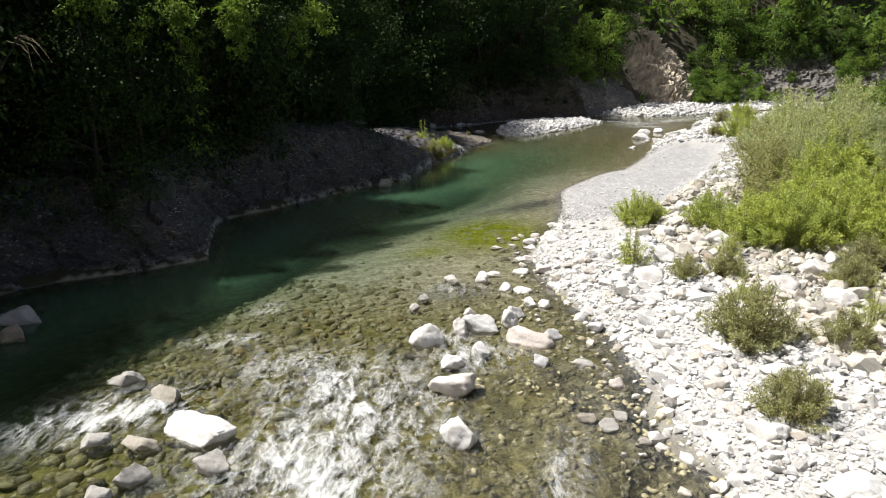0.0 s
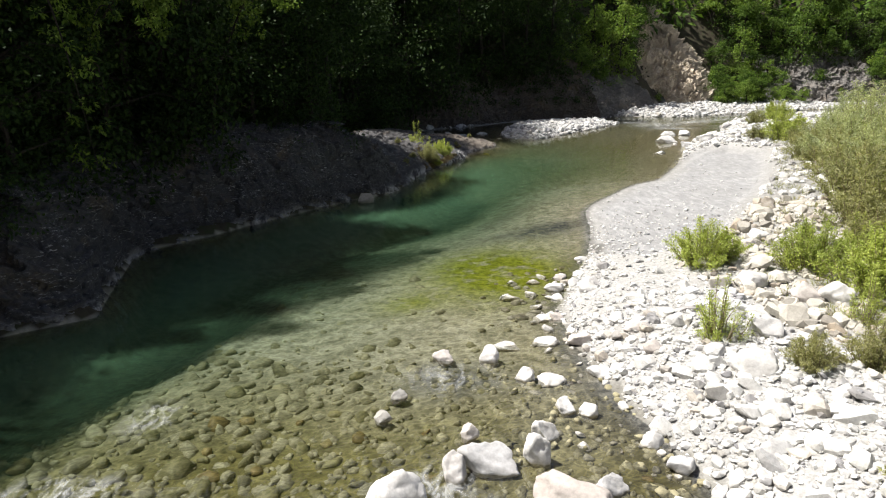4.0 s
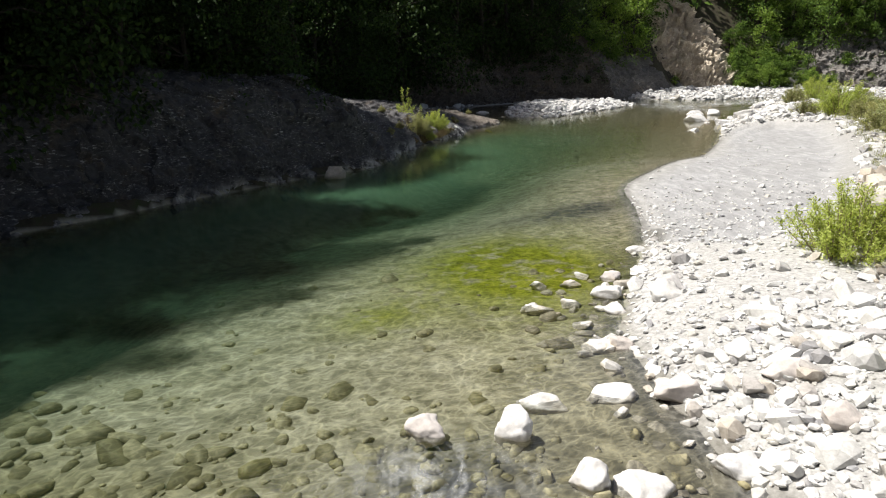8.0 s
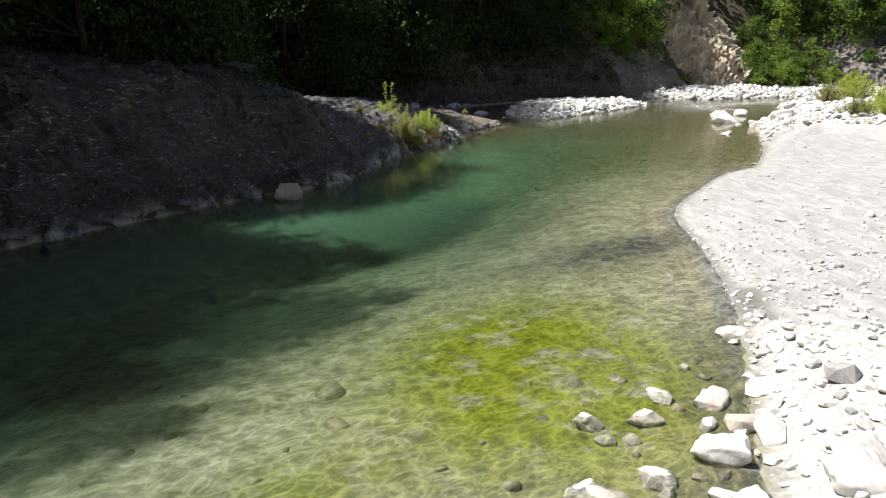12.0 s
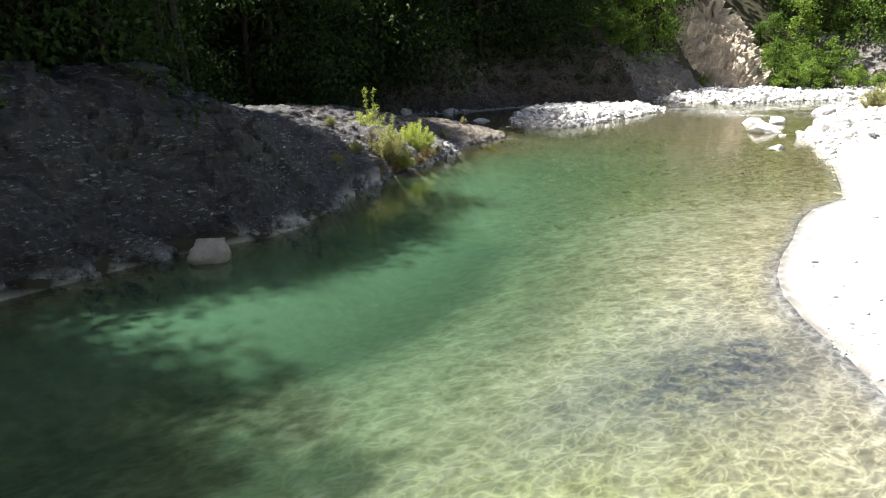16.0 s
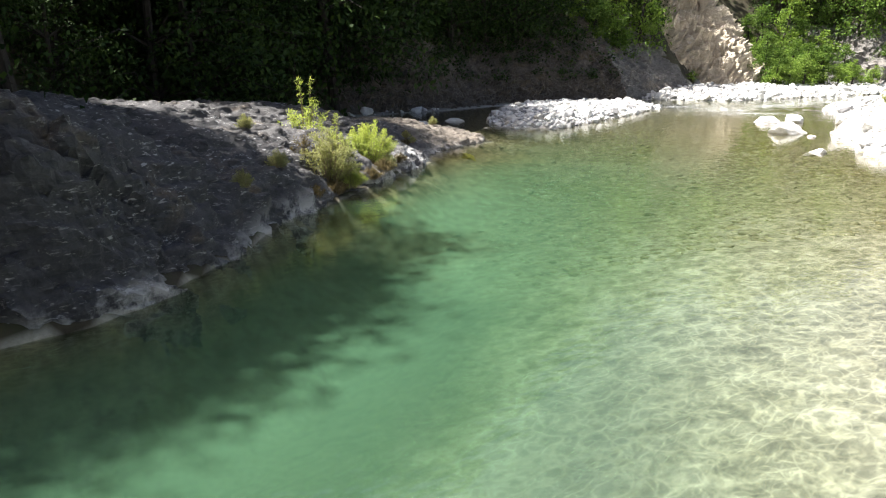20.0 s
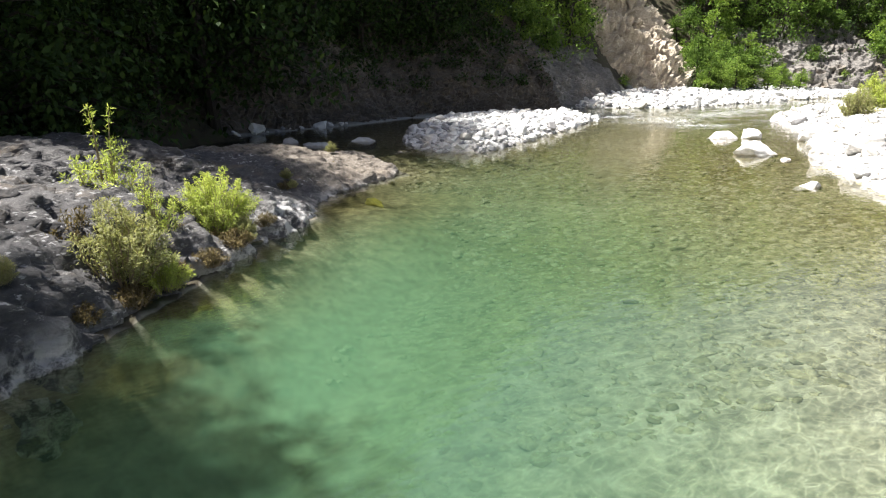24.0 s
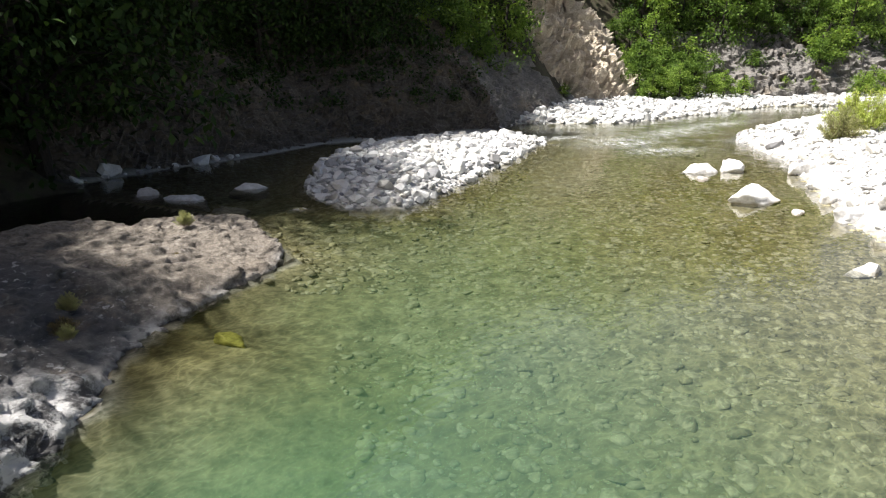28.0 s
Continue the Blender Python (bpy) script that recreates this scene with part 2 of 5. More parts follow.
def rock_material(name, a, b, c, foot=True, scale=1.0):
    """Layered dark rock with pale worn faces, rusty stains, and a washed pale band along the water."""
    m, nt, out = mat(name)
    vec = coords(nt, (0.8, 0.8, 2.4), (-34, 14, 12))
    strata = noise_tex(nt, vec, 1.9 * scale, 8, 0.68, 0.6)
    fine = noise_tex(nt, coords(nt), 7.5 * scale, 7, 0.72)
    blotch = noise_tex(nt, coords(nt), 0.42 * scale, 5, 0.6)
    col = ramp(nt, strata, [(0.28, a), (0.48, b), (0.62, b), (0.76, c)])
    col = blend(nt, 0.75, col, ramp(nt, fine, [(0.3, (0.5, 0.5, 0.5)), (0.62, (1.12, 1.12, 1.12))]), "MULTIPLY")
    rust = math_node(nt, "MULTIPLY", ramp(nt, blotch, [(0.55, (0, 0, 0)), (0.72, (0.6, 0.6, 0.6))]), ramp(nt, fine, [(0.4, (0.2, 0.2, 0.2)), (0.6, (1, 1, 1))]))
    col = blend(nt, rust, col, (0.21, 0.14, 0.065))
    pale = ramp(nt, noise_tex(nt, vec, 3.4 * scale, 8, 0.8, 0.5), [(0.575, (0, 0, 0)), (0.66, (0.7, 0.7, 0.7))])
    col = blend(nt, pale, col, (0.45, 0.44, 0.42) if foot else c)
    chips = ramp(nt, noise_tex(nt, vec, 5.5 * scale, 3, 0.6), [(0.60, (0, 0, 0)), (0.64, (0.9, 0.9, 0.9))])
    chips = math_node(nt, "MULTIPLY", chips, ramp(nt, noise_tex(nt, vec, 0.7, 4, 0.6), [(0.46, (0, 0, 0)), (0.60, (1, 1, 1))]))
    col = blend(nt, chips, col, (0.40, 0.40, 0.41) if foot else c)
    if foot:
        wash = math_node(nt, "MULTIPLY", attr(nt, "wash"), ramp(nt, noise_tex(nt, coords(nt), 1.6, 6, 0.7), [(0.42, (0, 0, 0)), (0.56, (1, 1, 1))]))
        grit = ramp(nt, fine, [(0.32, (0.06, 0.048, 0.036)), (0.5, (0.17, 0.142, 0.112)), (0.68, (0.32, 0.28, 0.23))])
        col = blend(nt, math_node(nt, "MULTIPLY", attr(nt, "tan"), 0.8), col, grit)
        col = blend(nt, wash, col, (0.50, 0.49, 0.48))
    h = math_node(nt, "ADD", math_node(nt, "MULTIPLY", strata, 1.0), math_node(nt, "MULTIPLY", fine, 0.5))
    principled(nt, out, col, 0.7, bumped(nt, h, 0.9, 0.16 / scale), 0.4)
    return m


def water_material():
    m, nt, out = mat("river_water")
    depth, foamy, quick = attr(nt, "depth"), attr(nt, "foam"), attr(nt, "quick")
    flow = crests(nt, 30, 0.6)
    wave = math_node(nt, "ADD", noise_tex(nt, crests(nt, 24, 0.4), 4.0, 2.5, 0.55, 0.35), math_node(nt, "MULTIPLY", noise_tex(nt, crests(nt, 34, 0.5), 10.0, 2, 0.5, 0.3), 0.34))
    chop = math_node(nt, "MULTIPLY", noise_tex(nt, coords(nt), 1.5, 5, 0.6, 0.8), quick)
    nrm = bumped(nt, math_node(nt, "ADD", wave, math_node(nt, "MULTIPLY", chop, 6.0)), 0.9, 0.008)
    # what the depth takes from the light that comes back up from the bed
    clear = nt.nodes.new("ShaderNodeBsdfTransparent")
    rgb = nt.nodes.new("ShaderNodeCombineColor")
    for i, k in enumerate((0.28, 0.14, 0.22)):
        nt.links.new(math_node(nt, "EXPONENT", math_node(nt, "MULTIPLY", depth, -k), 0.0), rgb.inputs[i])
    # a net of caustic light painted into the tint of the clear water
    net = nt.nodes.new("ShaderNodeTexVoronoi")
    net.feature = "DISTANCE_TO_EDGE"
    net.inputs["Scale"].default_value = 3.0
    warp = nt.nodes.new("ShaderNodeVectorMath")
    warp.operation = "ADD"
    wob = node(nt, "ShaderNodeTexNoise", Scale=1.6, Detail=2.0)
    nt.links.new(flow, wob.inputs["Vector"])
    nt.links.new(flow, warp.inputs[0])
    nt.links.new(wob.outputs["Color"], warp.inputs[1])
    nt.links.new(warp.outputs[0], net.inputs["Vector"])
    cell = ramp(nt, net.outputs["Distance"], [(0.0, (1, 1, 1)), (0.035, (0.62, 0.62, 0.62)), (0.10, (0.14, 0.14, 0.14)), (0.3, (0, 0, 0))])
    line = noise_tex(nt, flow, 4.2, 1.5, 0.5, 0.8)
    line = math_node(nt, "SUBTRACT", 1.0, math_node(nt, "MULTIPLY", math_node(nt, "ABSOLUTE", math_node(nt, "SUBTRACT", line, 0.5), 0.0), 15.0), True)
    caustic_net = math_node(nt, "MAXIMUM", cell, math_node(nt, "MULTIPLY", line, 0.7))
    caustic_tint = ramp(nt, caustic_net, [(0.0, (0.58, 0.58, 0.58)), (0.4, (0.82, 0.82, 0.82)), (0.85, (1.0, 1.0, 1.0))])
    caustic_tint = blend(nt, math_node(nt, "MULTIPLY", depth, 0.38, True), caustic_tint, (0.74, 0.74, 0.74))
    nt.links.new(blend(nt, 1.0, rgb.outputs[0], caustic_tint, "MULTIPLY"), clear.inputs[0])
    # suspended silt scatters green in the deep pool
    milky = nt.nodes.new("ShaderNodeBsdfDiffuse")
    milky.inputs[0].default_value = (0.068, 0.152, 0.086, 1)
    cloud = math_node(nt, "SUBTRACT", 1.0, math_node(nt, "EXPONENT", math_node(nt, "MULTIPLY", math_node(nt, "MULTIPLY", depth, depth), -0.17), 0.0))
    body = nt.nodes.new("ShaderNodeMixShader")
    nt.links.new(cloud, body.inputs[0])
    nt.links.new(clear.outputs[0], body.inputs[1])
    nt.links.new(milky.outputs[0], body.inputs[2])
    fr = node(nt, "ShaderNodeFresnel", IOR=1.8)
    nt.links.new(nrm, fr.inputs["Normal"])
    gl = node(nt, "ShaderNodeBsdfGlossy", Roughness=0.05)
    nt.links.new(nrm, gl.inputs["Normal"])
    surf = nt.nodes.new("ShaderNodeMixShader")
    nt.links.new(fr.outputs[0], surf.inputs[0])
    nt.links.new(body.outputs[0], surf.inputs[1])
    nt.links.new(gl.outputs[0], surf.inputs[2])
    white = node(nt, "ShaderNodeBsdfDiffuse", Color=(0.78, 0.80, 0.80, 1))
    nt.links.new(bumped(nt, noise_tex(nt, coords(nt), 5.0, 6, 0.7, 1.0), 0.8, 0.1), white.inputs["Normal"])
    streak = math_node(nt, "ADD", math_node(nt, "MULTIPLY", noise_tex(nt, coords(nt, (1.0, 0.42, 1), (0, 0, -22)), 1.5, 6, 0.62, 1.0), 0.6),
                       math_node(nt, "MULTIPLY", noise_tex(nt, coords(nt, (1.0, 0.5, 1), (0, 0, -10)), 5.0, 5, 0.68, 0.9), 0.4))
    over = math_node(nt, "MULTIPLY", math_node(nt, "SUBTRACT", streak, math_node(nt, "SUBTRACT", 0.66, math_node(nt, "MULTIPLY", foamy, 0.25))), 4.6, True)
    thread = noise_tex(nt, coords(nt, (1.0, 0.5, 1), (0, 0, -18)), 1.6, 4, 0.55, 1.2)
    thread = math_node(nt, "SUBTRACT", 1.0, math_node(nt, "MULTIPLY", math_node(nt, "ABSOLUTE", math_node(nt, "SUBTRACT", thread, 0.5), 0.0), 9.0), True)
    thread = math_node(nt, "MULTIPLY", thread, math_node(nt, "MULTIPLY", math_node(nt, "SUBTRACT", streak, 0.40), 6.0, True), True)
    over = math_node(nt, "MAXIMUM", over, math_node(nt, "MULTIPLY", thread, 0.42))
    over = math_node(nt, "MULTIPLY", over, math_node(nt, "MULTIPLY", foamy, 2.6, True), True)
    fin = nt.nodes.new("ShaderNodeMixShader")
    nt.links.new(math_node(nt, "MULTIPLY", over, 0.94), fin.inputs[0])
    nt.links.new(surf.outputs[0], fin.inputs[1])
    nt.links.new(white.outputs[0], fin.inputs[2])
    nt.links.new(fin.outputs[0], out.inputs[0])
    return m


GROUND = ground_material()
ROCK = rock_material("dark_layered_rock", (0.022, 0.022, 0.026), (0.062, 0.062, 0.068), (0.21, 0.207, 0.21))
BROWN = rock_material("brown_broken_rock", (0.035, 0.030, 0.026), (0.095, 0.080, 0.066), (0.22, 0.185, 0.15), False, 0.8)
CLIFF = rock_material("grey_cliff_rock", (0.055, 0.052, 0.05), (0.15, 0.14, 0.13), (0.28, 0.265, 0.245), False, 0.7)
SCREE = rock_material("beige_broken_rock", (0.33, 0.275, 0.21), (0.55, 0.475, 0.375), (0.66, 0.59, 0.49), False, 0.7)
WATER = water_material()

# ---- the plan ----
LEFT = [(-30, -80), (-27, 0), (-25, 15), (-22.5, 24), (-20, 28), (-18.6, 29.4), (-15.5, 31), (-12.6, 33.1), (-13.4, 35.8), (-14.9, 41.5),
        (-12.1, 44.8), (-10.9, 46.9), (-7.1, 52), (-5.8, 53.8), (-4.8, 54.7), (-3.7, 55.6), (-3.1, 57.2), (-2.2, 60), (-1.8, 63.2),
        (-0.8, 65), (0.4, 68), (1.0, 70.4), (2.9, 73.9), (2.8, 75.6), (3.7, 78.1), (6.5, 81.4), (5.1, 87.3), (2.3, 89.5), (-1.5, 92.5)]
FAR = [(-2.5, 96), (1, 99.5), (5, 102.5), (10, 108), (18, 111), (24, 112.5), (28, 118.5), (38, 116.5), (55, 125.5), (69, 132.5), (85, 131), (115, 136), (190, 150), (700, 260)]
RIGHT = [(700, 225), (190, 136), (95, 121), (67.8, 117.3), (52.7, 112), (42.3, 106), (39.4, 103), (35.8, 94.3), (29.4, 85), (26.3, 80.5), (24.9, 76.5),
         (21.7, 69.5), (18.9, 64.2), (17.3, 61.4), (15.1, 59.6), (13.5, 57.6), (12.1, 55.4), (10.9, 53.7), (9.95, 52.1), (9.35, 50.6), (9.05, 49.1), (8.8, 46.8), (8.2, 43.8), (7.3, 40.5), (6.0, 37.2), (4.8, 33.8), (5.0, 30.5), (5.6, 27), (6.6, 23), (6.8, 19), (6.9, 16), (7.3, 13.8), (8.2, 6), (9, 0), (10, -80)]
ISLAND = [(7.4, 92), (8.7, 88), (11, 87.3), (14, 90.6), (19, 97), (23.5, 103), (26, 106.5), (23, 108), (17, 107.3), (12, 105), (9.0, 100)]


def line_dist(x, y, line):
    """Distance from points to an open line, and the nearest place on it."""
    best = np.full(x.shape, 1e9)
    along = np.zeros(x.shape)
    run = 0.0
    for (ax, ay), (bx, by) in zip(line[:-1], line[1:]):
        dx, dy = bx - ax, by - ay
        ln = math.hypot(dx, dy)
        t = np.clip(((x - ax) * dx + (y - ay) * dy) / ln**2, 0, 1)
        d = np.hypot(x - ax - t * dx, y - ay - t * dy)
        along = np.where(d < best, run + t * ln, along)
        best = np.minimum(best, d)
        run += ln
    return best, along


def inside(x, y, poly):
    hit = np.zeros(x.shape, bool)
    for (ax, ay), (bx, by) in zip(poly, poly[1:] + poly[:1]):
        if ay == by:
            continue
        hit ^= ((ay > y) != (by > y)) & (x < (bx - ax) * (y - ay) / (by - ay) + ax)
    return hit


def wobble(x, y, s, seed=0.0, octaves=3):
    """Cheap smooth noise in about -1..1 for arrays."""
    v, amp, tot = 0.0, 1.0, 0.0
    for o in range(octaves):
        f = (2.03**o) / s
        p = seed * 7.13 + o * 3.7
        v = v + amp * (np.sin(x * f * 1.31 + p + 1.7 * np.sin(y * f * 0.83 + p * 2.1)) * np.sin(y * f * 1.17 - p * 1.3 + 1.5 * np.sin(x * f * 0.91 - p)))
        tot += amp
        amp *= 0.55
    return v / tot


def blob(x, y, cx, cy, rx, ry, turn=0.0):
    c, s = math.cos(radians(turn)), math.sin(radians(turn))
    u, v = (x - cx) * c + (y - cy) * s, -(x - cx) * s + (y - cy) * c
    return np.exp(-((u / rx) ** 2 + (v / ry) ** 2))


def smooth(a, b, v):
    t = np.clip((v - a) / (b - a), 0, 1)
    return t * t * (3 - 2 * t)


SAND = [(8.0, 46), (7.4, 41.6), (9.4, 38.0), (14.4, 40.4), (18.5, 47), (23, 54), (27, 62), (30.5, 70), (29, 76), (25, 74.5), (21, 68.5), (17.5, 63), (11.8, 57), (8.8, 51.5)]
RIVER = LEFT + FAR + RIGHT


def survey(x, y):
    """Height of the land or the bed, and what covers it, for arrays of places."""
    dl, dfar, dr = line_dist(x, y, LEFT)[0], line_dist(x, y, FAR)[0], line_dist(x, y, RIGHT)[0]
    wet = inside(x, y, RIVER)
    isle = inside(x, y, ISLAND)
    di = line_dist(x, y, ISLAND + ISLAND[:1])[0]
    n1, n2 = wobble(x, y, 3.0, 1), wobble(x, y, 14.0, 2)
    # bed
    dbank = np.minimum(dl, dfar)
    s = dbank / (dbank + dr + 1e-6)
    deepest = np.interp(y, [-80, 8, 22, 30, 37, 46, 56, 66, 76, 84, 95, 108, 130], [0.6, 0.35, 0.40, 0.7, 1.2, 2.1, 2.6, 2.1, 1.05, 0.65, 0.5, 0.45, 0.5])
    shape = np.interp(s, [0, 0.04, 0.2, 0.45, 0.7, 0.88, 1.0], [0, 0.5, 1.0, 0.66, 0.24, 0.10, 0.0])
    lap = smooth(0.0, 0.9, dr)
    bed = -deepest * shape + (-0.06 + 0.05 * n1) * lap - 0.004
    # bed sunk to the shade's edge, so the depth tint darkens shaded water
    edge = np.interp(y, [17, 22, 27, 30, 33, 36, 40, 44], [0.42, 0.40, 0.36, 0.31, 0.28, 0.38, 0.42, 0.45])
    bed = bed - 1.5 * smooth(edge + 0.01, edge - 0.2, s) * smooth(0.0, 0.06, s) * smooth(10, 18, y) * smooth(44, 34, y)
    bed = np.where((y > 62) & (y < 100), np.maximum(bed, -(0.18 + 0.5 * dl + 1.6 * smooth(66.5, 63, y))), bed)
    bed = np.maximum(bed, 0.16 * blob(x, y, 7.0, 88.3, 2.6, 0.5, 8) - 0.08 - 0.25 * np.hypot(x - 7.0, y - 88.3))
    bed = np.where((y > 61) & (y < 79), np.maximum(bed, -0.12 - 0.34 * smooth(71, 67, y) - 0.36 * dl - 0.6 * np.clip(dl - 1.1, 0, 9) - 1.6 * smooth(66.5, 63, y) - 0.5 * smooth(2.2, 0.6, np.abs(y - 73.2)) - 0.5 * smooth(77, 79, y)), bed)
    bed = np.maximum(bed, -0.22 - 0.35 * np.clip(np.hypot((x - 3.5) * 0.8, y - 75.9) - 0.9, 0, 9))
    bed = np.where(isle, 0.85 * (1 - np.exp(-di / 1.6)) - 0.05 + 0.12 * n1, np.maximum(bed, -0.05 - 0.22 * di))
    # right bank: cobbles, then a higher stony terrace, then the far slope
    right = 0.75 * (1 - np.exp(-dr / 1.5)) + 0.9 * (1 - np.exp(-dr / 6.0)) + 0.10 * n1 * lap + 0.25 * n2 * smooth(4, 12, dr)
    flat = np.clip(np.where(inside(x, y, SAND), line_dist(x, y, SAND + SAND[:1])[0], 0) / 1.5, 0, 1)
    flat = np.maximum(flat, np.where(inside(x, y, SAND), smooth(5, 0.0, dr), 0))
    right = right * (1 - flat) + flat * (0.09 * dr + 0.02 * n1 * lap)
    right = right + 0.42 * np.clip(dr - 70, 0, 260)
    # left: below the rock bench, then the wooded slope
    plat = np.interp(y, [0, 30, 45, 52, 56, 62, 66, 72, 76, 80, 86, 95], [4.5, 5, 5.4, 5.2, 4.6, 3.2, 2.6, 2.0, 1.3, 0.7, 0.4, 0.3])
    left = plat * (1 - np.exp(-dl / 2.6)) - 0.9 * smooth(0, 1.0, dl) * smooth(9, 5, dl)
    start = np.interp(y, [0, 40, 56, 64, 72, 80, 92, 100], [3.5, 4.0, 5.5, 9, 13, 14, 12, 9])
    left = left + 1.05 * np.clip(np.minimum(dl, dfar + 200) - start, 0, 150) + 0.8 * n2 * smooth(6, 14, dl)
    # far bank: a strip of gravel, then the cliffs' slope
    strip = np.interp(x, [-5, 0, 24, 30, 45, 60, 80, 120], [0.3, 0.2, 0.4, 6.0, 15, 14, 9, 10])
    far = 0.35 * (1 - np.exp(-dfar / 1.0)) + 0.06 * dfar + np.minimum(np.clip(dfar - strip - 1.0, 0, 160), np.interp(x, [20, 45, 80, 130], [160, 66, 42, 30]) + 4 * n2) + 1.4 * n2 * smooth(8, 20, dfar)
    mixd = smooth(-3, 3, dl - dfar)
    ahead = far * mixd + left * (1 - mixd)
    bankside = np.minimum(dl, dfar) < dr
    land = np.where(bankside, ahead, right)
    z = np.where(wet, bed, land)
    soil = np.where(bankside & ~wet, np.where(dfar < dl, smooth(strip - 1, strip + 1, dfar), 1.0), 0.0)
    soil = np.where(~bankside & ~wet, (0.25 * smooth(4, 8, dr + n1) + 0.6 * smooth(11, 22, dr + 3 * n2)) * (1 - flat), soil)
    return z, dict(wet=np.where(wet & ~isle, smooth(0.02, -0.10, z), 0.15 * smooth(0.16, 0.02, z) * ~isle * ~bankside), soil=soil, sand=flat, depth=np.where(wet, np.maximum(-bed, 0), 0.0), dl=dl, dr=dr, dfar=dfar, river=wet, isle=isle, bankside=bankside)


def height(x, y):
    return float(survey(np.array([float(x)]), np.array([float(y)]))[0][0])


def spread(lo, hi, step, reach, grow=1.22):
    v = list(np.arange(lo, hi + 1e-6, step))
    s = step
    while v[-1] < reach[1]:
        s *= grow
        v.append(v[-1] + s)
    s = step
    while v[0] > reach[0]:
        s *= grow
        v.insert(0, v[0] - s)
    return np.array(v)


def sheet(name, xs, ys, z, material, layers, smooth_shade=True):
    nx, ny = len(xs), len(ys)
    gx, gy = np.meshgrid(xs, ys)
    co = np.stack([gx.ravel(), gy.ravel(), np.asarray(z).ravel()], -1)
    i = np.arange(nx * ny).reshape(ny, nx)
    quads = np.stack([i[:-1, :-1], i[:-1, 1:], i[1:, 1:], i[1:, :-1]], -1).reshape(-1, 4)
    me = bpy.data.meshes.new(name)
    fill(me, co, quads)
    for key, v in layers.items():
        me.attributes.new(key, "FLOAT", "POINT").data.foreach_set("value", np.asarray(v, np.float32).ravel())
    me.materials.append(material)
    me.polygons.foreach_set("use_smooth", np.full(len(me.polygons), smooth_shade))
    return new(name, me)


def fill(me, co, faces):
    """Mesh data from arrays: n x 3 places, m x k corners."""
    k = faces.shape[1]
    me.vertices.add(len(co))
    me.vertices.foreach_set("co", np.asarray(co, np.float32).ravel())
    me.loops.add(faces.size)
    me.loops.foreach_set("vertex_index", np.asarray(faces, np.int32).ravel())
    me.polygons.add(len(faces))
    me.polygons.foreach_set("loop_start", np.arange(0, faces.size, k, dtype=np.int32))
    me.update(calc_edges=True)
    me.validate()


# ---- ground and water ----
XS, YS = spread(-26, 40, 0.27, (-1800, 1800)), spread(8, 120, 0.27, (-1800, 1800))
GX, GY = np.meshgrid(XS, YS)
GZ, info = survey(GX, GY)
algae = 1.5 * blob(GX, GY, 3.0, 39.4, 3.1, 3.9, 10) + 0.12 * blob(GX, GY, 5.8, 46, 1.6, 3.0) + 0.7 * blob(GX, GY, -1.0, 35.6, 1.3, 1.2) + 0.25 * blob(GX, GY, -7, 14, 5, 3)
# dark gravel patches; the wide ones also carry the grey of reflected sky
silt_sheen = 0.85 * blob(GX, GY, 6.6, 47.3, 2.6, 1.7, 25) + 0.55 * blob(GX, GY, 7.2, 48.0, 0.9, 0.5, 25) + 0.4 * blob(GX, GY, 3.8, 46.4, 3.0, 1.2, 15) + blob(GX, GY, 0.8, 28.6, 1.6, 1.2) + 0.5 * blob(GX, GY, 4, 52, 1.3, 4, -30)
ground = sheet("ground", XS, YS, GZ, GROUND, dict(wet=info["wet"], soil=info["soil"], sand=info["sand"], slime=np.clip(smooth(34, 22, GY) + 0.75 * smooth(50, 78, GY) + 0.3 * wobble(GX, GY, 5, 8), 0, 1) * info["river"], damp=np.clip(smooth(0.16, 0.05, GZ) * smooth(np.where(GY > 43, 0.35, 2.5), np.where(GY > 43, 0.05, 2.0), info["dr"]) * ~info["isle"] * ~info["river"] + 0.8 * smooth(1.6, 0.3, info["dr"]) * smooth(43, 40, GY) * info["river"], 0, 1), algae=np.clip(algae, 0, 1) * info["river"], silt_sheen=np.clip(silt_sheen, 0, 1) * info["river"]))
tagged(ground, "valley floor of pale gravel, sand bar, brown river bed and wooded slopes", "ground", kind="structure")

WX, WY = spread(-30, 46, 0.4, (-60, 700), 1.3), spread(6, 124, 0.4, (-90, 280), 1.3)
QX, QY = np.meshgrid(WX, WY)
bedz, winfo = survey(QX, QY)
